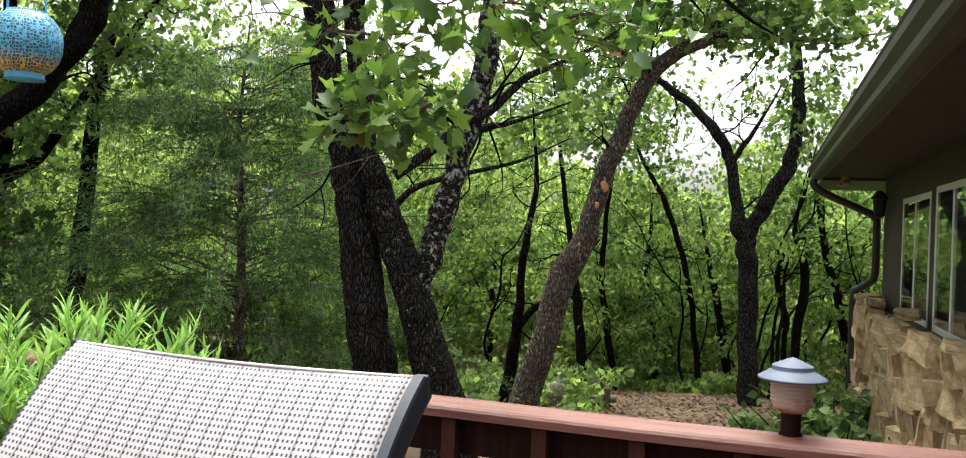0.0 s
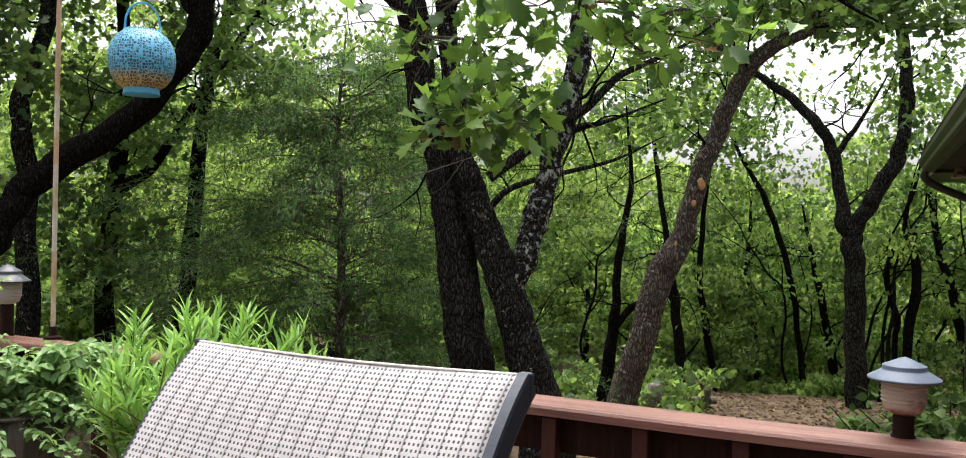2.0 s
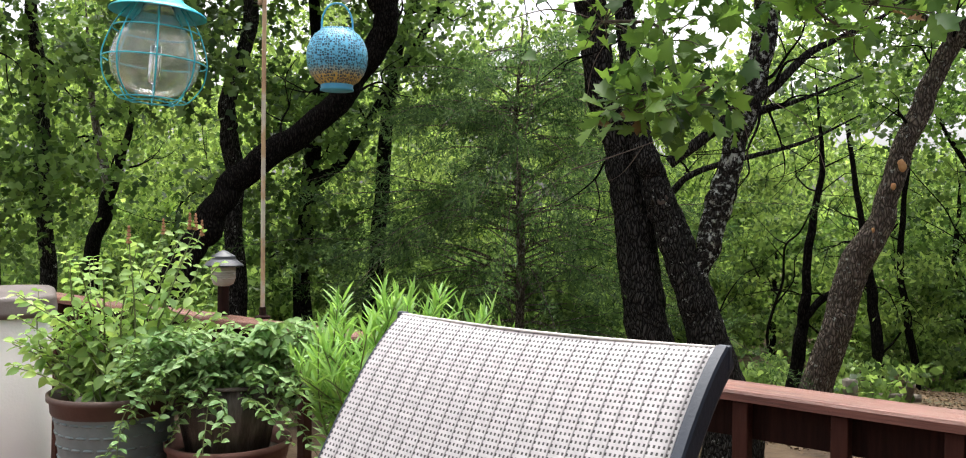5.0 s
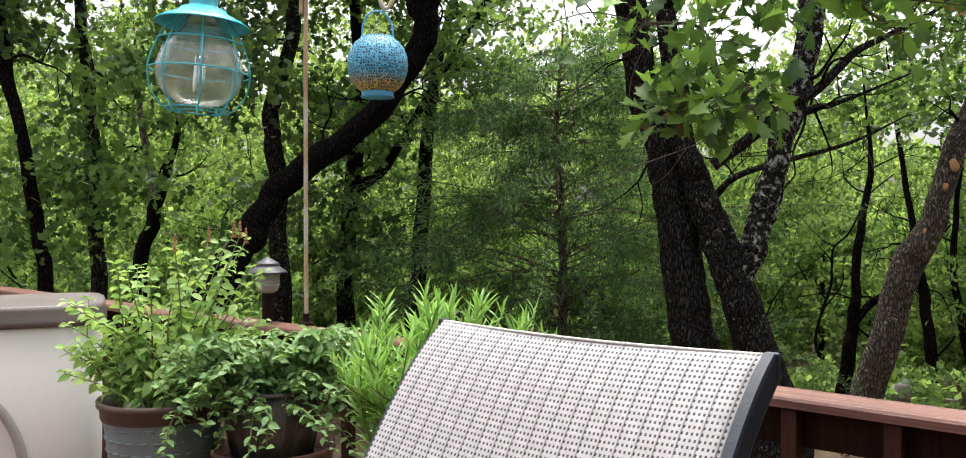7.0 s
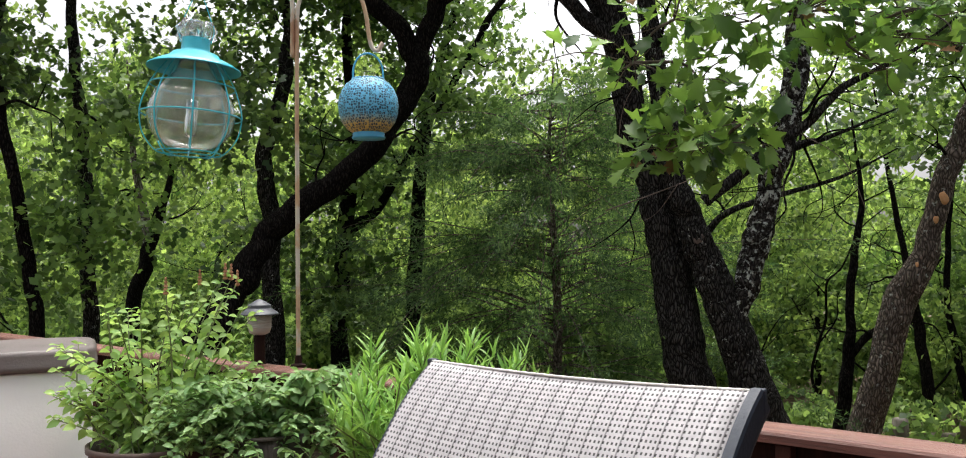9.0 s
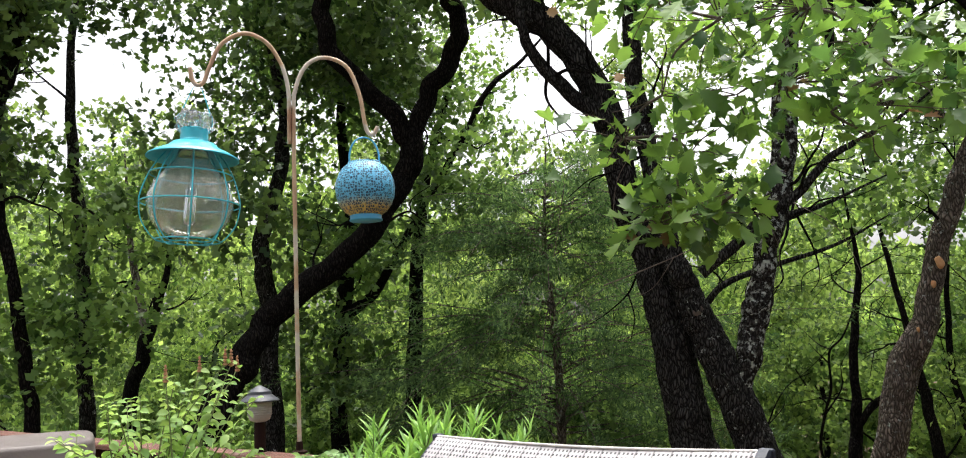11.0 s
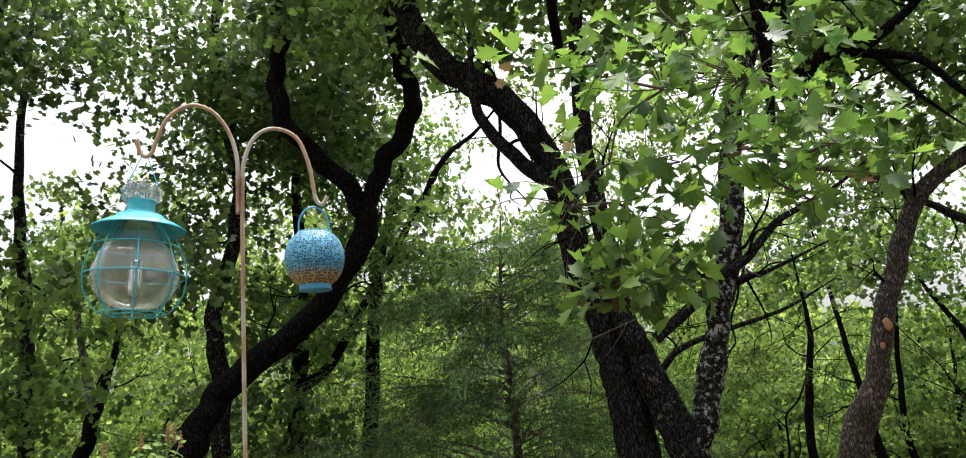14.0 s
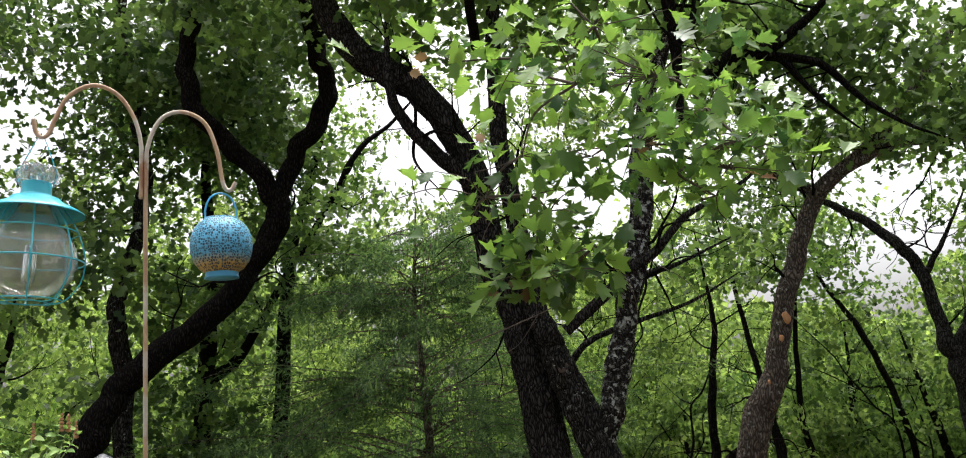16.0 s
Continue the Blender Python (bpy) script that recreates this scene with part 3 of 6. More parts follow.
def brush():
    rng = np.random.RandomState(6)
    n = 900
    az, r = rng.uniform(-20, 88, n), rng.uniform(9.8, 19, n)
    keep = ~((az < 13.5) & (r < 13.0))
    az, r = az[keep], r[keep]
    h = rng.rand(len(az)) ** 1.3 * np.interp(r, [9.5, 19], [1.5, 2.9])
    keep = ~((az < 30) & (r < 13.6) & (h > 0.5))
    az, r, h = az[keep], r[keep], h[keep]
    c = polar(az, r, -0.75 - 0.075 * np.minimum(r - 8, 7) + h)
    at = bough_leaves(rng, c, rng.uniform(0.30, 0.65, len(az)), 9, 28, 0.10)
    k = len(at)
    ob = leaves("underbrush", FAR_LEAF, at, turns(rng, k, 1.0), 0.10 * (0.6 + 0.8 * rng.rand(k)), LEAF_BRUSH)
    tagged(ob, "thick green underbrush beneath the trees", "bushes", kind="stuff")
    # young growth beyond the bare ground, sunlight put into its leaf colour
    n = 150
    az, r = rng.uniform(-2, 33, n), rng.uniform(16, 23, n)
    h = rng.rand(n) * 3.4
    c = polar(az, r, -1.2 - 0.02 * np.maximum(0, r - 15) + h)
    at = bough_leaves(rng, c, rng.uniform(0.35, 0.7, n), 8, 24, 0.12)
    k = len(at)
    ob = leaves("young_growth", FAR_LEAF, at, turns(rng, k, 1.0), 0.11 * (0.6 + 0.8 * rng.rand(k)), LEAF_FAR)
    tagged(ob, "light green young growth filling the gaps between trunks", "bushes", kind="stuff")


brush()


def understory():
    """Crooked thin saplings between the leaves of the far trees."""
    rng = np.random.RandomState(17)
    for i in range(70):
        az, r = rng.uniform(-6, 70), rng.uniform(12.5, 20)
        p = polar(np.array([az]), np.array([r]), np.array([-1.2]))[0]
        p[2] = ground_z(p[0], p[1]) - 0.1
        d = np.array([rng.randn() * 0.25, rng.randn() * 0.25, 1.0])
        r0 = rng.uniform(0.016, 0.036)
        m = rng.randint(7, 12)
        lines, pts = [], [(*p, r0)]
        for j in range(1, m):
            d = d + rng.randn(3) * np.array([0.28, 0.28, 0.1])
            d /= np.linalg.norm(d)
            p = p + d * rng.uniform(0.35, 0.6)
            w = r0 * (1 - 0.85 * j / m)
            pts.append((*p, w))
            if j > 2 and rng.rand() < 0.65:
                f, q, br = d + rng.randn(3) * np.array([0.9, 0.9, 0.4]), p, [(*p, w * 0.7)]
                for v in range(3):
                    f = f / np.linalg.norm(f) + rng.randn(3) * 0.3
                    q = q + f * rng.uniform(0.2, 0.4)
                    br.append((*q, max(0.004, w * 0.7 * (1 - (v + 1) / 3.3))))
                lines.append(br)
        t = thing("sapling", *pts[0][:3], "crooked thin dark sapling standing among the trees", "sapling", "saplings of the understory")
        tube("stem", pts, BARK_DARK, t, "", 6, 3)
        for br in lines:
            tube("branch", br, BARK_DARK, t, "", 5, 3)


understory()


# ---- trees ----
def crooked(line, seed, amount):
    """The line in shorter lengths, each bent a little aside, as oak limbs grow."""
    p = smooth_line(line, 3)
    rng = np.random.RandomState(seed + 900)
    side = rng.randn(len(p), 3) * np.array([1, 1, 0.6])
    side[0] = side[-1] = 0
    p[:, :3] += side * (amount * np.minimum(p[:, 3:4], 0.09))
    p[:, 3] *= 1 + 0.2 * amount * rng.randn(len(p)).clip(-1, 1.2)
    return p


def tree(label, limbs, crowns, leaf, seed, bark=None, name="oak_tree", density=1.0, size=0.11, category="tree", per=26, hi=False, tips=True):
    """limbs: the trunk first, then limbs; each a line of (x, y, z, radius) or a pair of line and bark."""
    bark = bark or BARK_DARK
    first = limbs[0][0] if isinstance(limbs[0], tuple) else limbs[0]
    base = first[0]
    t = thing(name, base[0], base[1], -0.9, label, category, "woodland trees")
    for i, l in enumerate(limbs):
        line, b = l if isinstance(l, tuple) else (l, bark)
        line = [tuple(q) for q in line]
        a, c = np.array(line[-2]), np.array(line[-1])
        tip = c[:3] + (c[:3] - a[:3]) / max(np.linalg.norm(c[:3] - a[:3]), 0.1) * min(0.25 + c[3] * 14, 1.1)
        if tips:
            line.append((tip[0], tip[1], tip[2] + 0.1, max(0.004, c[3] * 0.3)))
        if i == 0 and line[0][2] > -1.9:
            x, y, z, r = line[0]
            line = [(x, y, -2.0, r * 1.2)] + line
        line = crooked(line, seed + i, 0.10 if hi else 0.2)
        tube("trunk" if i == 0 else "limb", line, b, t, "", 40 if hi else 14, 6 if hi else 3, 0.10 if hi else 0.12, seed + i, 0.035 if hi else 0.05)
    if crowns:
        crown("crown", t, crowns, leaf, seed, density, size, per)
    # bare twigs through the crown
    rng = np.random.RandomState(seed)
    lines = []
    for l in limbs:
        line = np.array(l[0] if isinstance(l, tuple) else l)
        sm = smooth_line(line, 5)
        top = sm[len(sm) // 3:]
        for _ in range(4):
            q = top[rng.randint(len(top))]
            d = rng.randn(3) * np.array([1, 1, 0.6]) + np.array([0, 0, 0.5])
            d /= np.linalg.norm(d)
            r0 = min(q[3] * 0.35, 0.017)
            pts = [(*q[:3], r0)]
            for j in range(1, 6):
                d = d + rng.randn(3) * 0.38
                d /= np.linalg.norm(d)
                e = np.array(pts[-1][:3]) + d * rng.uniform(0.10, 0.24)
                pts.append((*e, max(0.003, r0 * (1 - j / 5.5))))
                if j in (2, 3):
                    f = d + rng.randn(3) * 0.8
                    f *= rng.uniform(0.25, 0.5) / np.linalg.norm(f)
                    lines.append([(*e, r0 * 0.4), (*(e + f * 0.5 + rng.randn(3) * 0.04), r0 * 0.3), (*(e + f), 0.003)])
            lines.append(pts)
    tubes("twig_growth", lines, BARK_DARK, t)["kind"] = "stuff"
    return t


A1 = [(-3.17, 6.22, -0.29, 0.203), (-3.20, 6.19, 0.11, 0.180), (-3.22, 6.17, 0.32, 0.174), (-3.28, 6.12, 0.68, 0.171), (-3.32, 6.09, 1.03, 0.165), (-3.35, 6.06, 1.37, 0.147), (-3.41, 6.01, 1.72, 0.123), (-3.46, 5.97, 2.00, 0.112), (-3.53, 5.87, 2.32, 0.114), (-3.60, 5.83, 2.83, 0.125), (-3.69, 5.77, 3.30, 0.122), (-3.91, 5.62, 3.76, 0.119), (-4.15, 5.45, 4.00, 0.115), (-4.35, 5.29, 4.17, 0.111), (-4.50, 5.17, 4.48, 0.108), (-4.59, 5.09, 4.82, 0.104), (-4.68, 5.01, 5.23, 0.090)]
A1B = [(-3.57, 5.73, 2.96, 0.070), (-3.72, 5.57, 3.16, 0.062), (-3.86, 5.42, 3.35, 0.055), (-3.95, 5.28, 3.56, 0.045), (-3.98, 5.20, 3.78, 0.034), (-4.00, 5.24, 4.15, 0.022)]
A2 = [(-2.66, 6.42, -0.37, 0.223), (-2.72, 6.38, -0.02, 0.190), (-2.80, 6.31, 0.34, 0.165), (-2.88, 6.23, 0.69, 0.146), (-2.98, 6.15, 1.04, 0.133), (-3.02, 6.11, 1.18, 0.129), (-3.09, 6.06, 1.38, 0.118), (-3.13, 6.02, 1.55, 0.108), (-3.17, 5.98, 1.72, 0.099), (-3.22, 5.93, 1.92, 0.091), (-3.27, 5.93, 2.30, 0.082), (-3.37, 5.96, 2.80, 0.076), (-3.43, 5.93, 3.59, 0.066), (-3.40, 5.95, 4.56, 0.056), (-3.29, 6.01, 5.33, 0.045)]
A3 = [(-2.88, 6.20, 0.78, 0.070), (-2.80, 6.26, 1.08, 0.088), (-2.79, 6.28, 1.22, 0.093), (-2.75, 6.32, 1.40, 0.095), (-2.72, 6.35, 1.58, 0.095), (-2.68, 6.38, 1.75, 0.091), (-2.65, 6.41, 1.93, 0.089), (-2.60, 6.44, 2.11, 0.092), (-2.56, 6.47, 2.29, 0.090), (-2.52, 6.50, 2.48, 0.090), (-2.48, 6.53, 2.80, 0.088), (-2.46, 6.55, 3.10, 0.082), (-2.36, 6.58, 3.60, 0.068), (-2.12, 6.62, 4.20, 0.057), (-2.09, 6.62, 4.75, 0.045)]
A4 = [(-2.96, 5.90, 1.73, 0.045), (-2.72, 6.02, 1.93, 0.041), (-2.53, 6.10, 2.12, 0.039), (-2.29, 6.19, 2.27, 0.034), (-2.08, 6.26, 2.49, 0.028), (-1.86, 6.33, 2.61, 0.021), (-1.60, 6.40, 2.74, 0.013)]
A5 = [(-3.40, 6.80, 1.52, 0.030), (-3.24, 6.88, 1.69, 0.028), (-2.92, 7.02, 1.81, 0.024), (-2.42, 7.20, 1.95, 0.015)]
A6 = [(-2.74, 6.88, 2.17, 0.042), (-2.57, 6.94, 2.23, 0.031), (-2.42, 6.99, 2.26, 0.019)]
G1 = [(-1.96, 6.14, 3.20, 0.030), (-1.94, 6.15, 3.59, 0.038), (-1.93, 6.15, 3.94, 0.046), (-1.95, 6.14, 4.30, 0.050)]
G2 = [(-1.93, 6.15, 3.81, 0.030), (-1.81, 6.19, 3.94, 0.026), (-1.73, 6.21, 4.18, 0.027)]
big_oak = tree("old oak with dark furrowed bark, twin stems and a lichen-spotted limb", [(A2, BARK_SPECK), (A1, BARK), (A3, BARK_LICHEN), (A1B, BARK), (A4, BARK), (A5, BARK), (A6, BARK), (G1, BARK_DARK), (G2, BARK_DARK)],
               [((-4.6, 5.2, 5.1), (1.6, 1.2, 0.9)), ((-3.4, 5.9, 5.0), (1.5, 1.0, 0.9)), ((-2.3, 6.6, 4.7), (1.4, 1.0, 0.9))], LEAF_OAK, 11, BARK, hi=True, size=0.12, density=1.3)

B1 = [(-2.85, 8.75, -0.90, 0.179), (-2.79, 8.77, -0.44, 0.157), (-2.59, 8.83, 0.28, 0.140), (-2.41, 8.88, 0.94, 0.145), (-2.19, 8.93, 1.34, 0.111), (-2.09, 8.96, 1.86, 0.100), (-1.89, 9.00, 2.38, 0.097), (-1.72, 9.04, 2.83, 0.088), (-1.56, 9.07, 3.09, 0.083), (-1.10, 9.09, 3.40, 0.066), (-0.74, 9.12, 3.74, 0.055), (-0.36, 9.15, 4.19, 0.039)]
B2 = [(-1.54, 8.87, 3.04, 0.050), (-1.21, 8.92, 3.25, 0.050), (-0.80, 8.96, 3.38, 0.044), (-0.39, 8.99, 3.33, 0.034), (0.06, 9.00, 3.29, 0.021)]
B3 = [(-3.12, 9.08, -0.87, 0.077), (-3.10, 9.08, -0.46, 0.069), (-3.03, 9.11, 0.05, 0.062), (-2.97, 9.13, 0.57, 0.048), (-2.97, 9.13, 1.04, 0.041), (-2.90, 9.15, 1.52, 0.034), (-2.85, 9.17, 1.93, 0.027), (-2.89, 9.16, 2.33, 0.017)]
B3B = [(-3.01, 9.12, 0.22, 0.041), (-2.89, 9.15, 0.43, 0.041), (-2.70, 9.21, 0.60, 0.038), (-2.59, 9.24, 0.72, 0.028)]
B4 = [(-1.59, 9.16, 3.08, 0.041), (-1.87, 9.11, 3.24, 0.036), (-2.26, 9.02, 3.43, 0.029), (-2.64, 8.92, 3.56, 0.021)]
G3 = [(-2.14, 7.65, 4.04, 0.078), (-1.85, 7.73, 4.23, 0.073), (-1.56, 7.80, 4.22, 0.058), (-1.24, 7.85, 4.42, 0.040), (-1.04, 7.89, 4.60, 0.031)]
G4 = [(-1.91, 7.72, 4.20, 0.041), (-1.54, 7.80, 4.12, 0.040), (-1.37, 7.83, 3.86, 0.029), (-1.24, 7.85, 3.66, 0.020)]
G5 = [(-1.64, 7.78, 4.15, 0.045), (-1.20, 7.86, 3.97, 0.035), (-0.90, 7.90, 3.58, 0.024), (-0.61, 7.93, 3.30, 0.015)]
lean_oak = tree("leaning brown oak with two fresh orange branch cuts", [B1, B2, B4, (G3, BARK_DARK), (G4, BARK_DARK), (G5, BARK_DARK)],
                [((-1.0, 9.0, 4.5), (1.9, 1.0, 0.9)), ((-0.3, 8.8, 3.5), (1.2, 0.9, 0.7)), ((-1.9, 8.2, 4.6), (1.3, 0.9, 0.7)), ((-1.4, 9.3, 3.6), (1.0, 0.6, 0.4)), ((-1.6, 8.8, 5.0), (2.2, 0.9, 0.6)), ((-1.2, 8.4, 4.2), (1.4, 0.7, 0.5))], LEAF_OAK, 23, BARK_BROWN, hi=True, density=0.75, size=0.12)
tree("slim dark tree with a crooked fork", [B3, B3B], [((-2.85, 9.4, 2.5), (0.6, 0.4, 0.5))], LEAF_OAK, 29)

C1 = [(-0.67, 11.98, -1.18, 0.156), (-0.71, 11.98, -0.70, 0.138), (-0.76, 11.98, 0.43, 0.128), (-0.80, 11.97, 1.08, 0.128), (-0.84, 11.97, 1.37, 0.127), (-0.94, 11.96, 1.77, 0.085), (-1.04, 11.95, 2.34, 0.077), (-1.21, 11.94, 2.71, 0.073), (-1.51, 11.91, 3.04, 0.064), (-1.85, 11.86, 3.33, 0.052), (-2.25, 11.79, 3.62, 0.032)]
C2 = [(-0.83, 11.97, 1.34, 0.102), (-0.73, 11.98, 1.53, 0.102), (-0.57, 11.99, 1.81, 0.102), (-0.37, 11.99, 2.17, 0.098), (-0.25, 12.00, 2.55, 0.085), (-0.21, 12.00, 3.03, 0.077), (-0.24, 12.00, 3.61, 0.069), (-0.32, 12.00, 4.08, 0.057), (-0.38, 12.00, 4.60, 0.036)]
C3 = [(-1.05, 11.95, 2.34, 0.046), (-0.82, 11.97, 2.67, 0.033), (-0.64, 11.98, 2.96, 0.019)]
tree("slender dark oak forking into two crooked limbs", [C1, C2, C3], [((-1.0, 12.0, 4.5), (2.0, 1.0, 0.9)), ((-2.4, 12.2, 4.0), (1.1, 0.8, 0.6)), ((-0.2, 12.1, 3.2), (0.8, 0.8, 0.7))], LEAF_OAK, 31, BARK, density=0.6)

D1 = [(-6.86, 3.90, 0.20, 0.148), (-6.69, 4.12, 0.73, 0.136), (-6.58, 4.30, 1.09, 0.128), (-6.49, 4.44, 1.38, 0.120), (-6.39, 4.60, 1.65, 0.114), (-6.20, 4.85, 1.92, 0.108), (-5.95, 5.16, 2.23, 0.105), (-5.76, 5.37, 2.56, 0.104), (-5.64, 5.50, 2.87, 0.104), (-5.59, 5.56, 3.16, 0.100), (-5.72, 5.42, 3.46, 0.081), (-5.93, 5.21, 3.77, 0.085), (-6.09, 5.02, 4.11, 0.083), (-6.12, 5.00, 4.60, 0.082), (-6.10, 5.02, 5.05, 0.078), (-6.18, 4.94, 5.56, 0.064)]
D1B = [(-5.61, 5.57, 3.13, 0.087), (-5.48, 5.68, 3.57, 0.091), (-5.32, 5.82, 3.92, 0.089), (-5.23, 5.89, 4.29, 0.090), (-5.31, 5.81, 4.67, 0.088), (-5.34, 5.77, 5.08, 0.087), (-5.36, 5.74, 5.60, 0.076)]
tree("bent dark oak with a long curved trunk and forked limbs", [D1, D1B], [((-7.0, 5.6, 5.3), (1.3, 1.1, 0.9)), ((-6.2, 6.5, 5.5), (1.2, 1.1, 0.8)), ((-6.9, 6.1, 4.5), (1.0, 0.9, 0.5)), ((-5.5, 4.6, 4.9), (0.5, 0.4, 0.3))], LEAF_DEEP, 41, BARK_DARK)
D2 = [(-7.70, 5.49, -0.04, 0.104), (-7.73, 5.45, 1.74, 0.099), (-7.76, 5.41, 2.45, 0.091), (-7.66, 5.55, 3.12, 0.084), (-7.60, 5.63, 3.80, 0.076), (-7.69, 5.51, 4.73, 0.072), (-7.74, 5.43, 5.68, 0.059), (-7.64, 5.58, 6.61, 0.045)]
tree("straight dark oak with lichen-flecked trunk", [D2], [((-7.7, 5.4, 5.2), (1.7, 1.6, 1.3)), ((-8.2, 5.0, 3.4), (0.9, 0.9, 0.7)), ((-6.9, 4.4, 2.7), (0.6, 0.5, 0.6)), ((-8.4, 5.8, 1.3), (0.8, 0.6, 0.6)), ((-7.0, 6.0, 4.3), (1.0, 0.9, 0.8))], LEAF_DEEP, 43, BARK_SPECK)
D3 = [(-8.05, 6.67, -0.25, 0.115), (-8.04, 6.68, 0.83, 0.101), (-7.99, 6.75, 2.10, 0.099), (-7.94, 6.81, 2.98, 0.078), (-7.99, 6.75, 4.06, 0.062), (-7.92, 6.83, 5.26, 0.041)]
D3B = [(-7.92, 6.67, 1.66, 0.063), (-7.69, 6.94, 1.93, 0.058), (-7.48, 7.16, 2.42, 0.044), (-7.20, 7.44, 3.07, 0.036), (-6.90, 7.72, 3.74, 0.042), (-6.64, 7.94, 4.35, 0.037), (-6.32, 8.19, 4.68, 0.025)]
tree("dark oak with one rising side limb", [D3, D3B], [((-8.2, 6.7, 4.9), (1.6, 1.4, 1.2)), ((-7.0, 7.4, 3.0), (0.9, 0.8, 0.8)), ((-7.2, 6.1, 2.5), (0.8, 0.7, 0.8)), ((-7.6, 6.4, 1.2), (0.7, 0.6, 0.6))], LEAF_OAK, 47, BARK_DARK)
D4 = [(-7.88, 7.61, -0.11, 0.101), (-7.82, 7.67, 1.04, 0.090), (-7.74, 7.76, 2.55, 0.079), (-7.60, 7.89, 3.66, 0.054), (-7.39, 8.08, 4.55, 0.034)]
tree("thin dark oak behind the deck corner", [D4], [((-7.6, 7.8, 4.2), (1.2, 1.1, 1.2)), ((-8.2, 7.2, 2.4), (0.7, 0.7, 0.6))], LEAF_OAK, 53, BARK_DARK)
D5 = [(-9.04, 4.18, 0.09, 0.088), (-9.05, 4.16, 1.05, 0.075), (-9.08, 4.11, 2.17, 0.074), (-9.10, 4.07, 2.94, 0.067), (-9.13, 3.99, 3.88, 0.053), (-9.13, 3.99, 4.71, 0.043), (-9.11, 4.04, 5.58, 0.033)]
tree("thin oak with mottled grey bark", [D5], [((-9.0, 4.6, 6.3), (1.3, 1.0, 0.7)), ((-9.6, 3.2, 5.0), (0.8, 0.7, 0.8)), ((-9.5, 3.4, 3.2), (0.9, 0.8, 0.9)), ((-8.4, 4.0, 2.2), (0.8, 0.8, 0.9)), ((-8.6, 3.2, 1.4), (0.7, 0.7, 0.6))], LEAF_OAK, 59, BARK_SPECK)
D6 = [(-10.21, 5.22, 0.55, 0.087), (-10.12, 5.38, 1.46, 0.077), (-10.06, 5.49, 1.90, 0.060), (-10.00, 5.60, 2.34, 0.040), (-9.98, 5.64, 2.96, 0.025)]
D6B = [(-10.13, 5.37, 1.39, 0.065), (-10.15, 5.33, 1.98, 0.054), (-10.19, 5.24, 2.43, 0.042), (-10.22, 5.20, 3.12, 0.027)]
tree("short pale-barked forked trunk", [(D6, BARK_DARK), (D6B, BARK_PALE)], [((-10.1, 5.2, 3.4), (0.9, 0.9, 0.6))], LEAF_OAK, 61)
D7 = [(-8.32, 3.35, 0.48, 0.069), (-8.34, 3.30, 1.11, 0.061), (-8.38, 3.19, 1.87, 0.057), (-8.43, 3.06, 2.60, 0.052), (-8.46, 2.98, 3.46, 0.073), (-8.41, 3.12, 4.19, 0.084), (-8.36, 3.24, 4.96, 0.092), (-8.32, 3.34, 5.50, 0.088), (-8.29, 3.43, 6.18, 0.079)]
tree("dark oak reaching over the deck corner", [D7], [((-8.2, 3.0, 5.2), (1.0, 1.0, 1.1)), ((-8.6, 2.7, 3.6), (0.7, 0.6, 0.8)), ((-8.7, 2.6, 4.6), (0.8, 0.7, 0.9))], LEAF_DEEP, 67, BARK_DARK, density=2.2)
E1 = [(-3.10, 12.62, -1.50, 0.088), (-3.11, 12.62, -1.13, 0.080), (-3.18, 12.60, -0.13, 0.073), (-3.26, 12.59, 0.51, 0.066), (-3.36, 12.56, 1.14, 0.051), (-3.48, 12.53, 2.06, 0.037), (-3.60, 12.49, 2.97, 0.026)]
E2 = [(-2.76, 13.21, -1.30, 0.060), (-2.81, 13.20, -0.73, 0.057), (-2.90, 13.18, 0.02, 0.053), (-3.01, 13.16, 0.68, 0.045), (-2.96, 13.17, 1.63, 0.034), (-2.85, 13.20, 2.58, 0.023)]
E3 = [(-1.60, 14.41, -1.29, 0.052), (-1.69, 14.40, -0.50, 0.048), (-1.82, 14.39, 0.49, 0.048), (-2.04, 14.36, 1.28, 0.048), (-2.30, 14.32, 1.98, 0.044), (-2.62, 14.26, 2.56, 0.032)]
E4 = [(-1.17, 14.95, -1.34, 0.073), (-1.25, 14.95, -0.73, 0.069), (-1.42, 14.93, 0.18, 0.061), (-1.60, 14.91, 0.99, 0.037)]
E5 = [(-0.22, 13.50, -0.90, 0.058), (-0.18, 13.50, -0.27, 0.065), (-0.09, 13.50, 0.46, 0.072), (-0.10, 13.50, 1.09, 0.061), (-0.24, 13.50, 1.53, 0.036), (-0.09, 13.50, 2.16, 0.022)]
E6 = [(-0.33, 13.50, -0.28, 0.036), (-0.31, 13.50, 0.18, 0.043), (-0.45, 13.49, 0.75, 0.043), (-0.38, 13.49, 1.16, 0.033), (-0.23, 13.50, 1.35, 0.022)]
E7 = [(0.65, 13.98, -0.89, 0.066), (0.49, 13.99, 0.01, 0.062), (0.25, 14.00, 1.00, 0.055), (0.09, 14.00, 1.83, 0.037)]
E8 = [(-5.49, 15.03, -1.90, 0.063), (-5.47, 15.04, -0.77, 0.054), (-5.45, 15.04, 0.25, 0.041)]
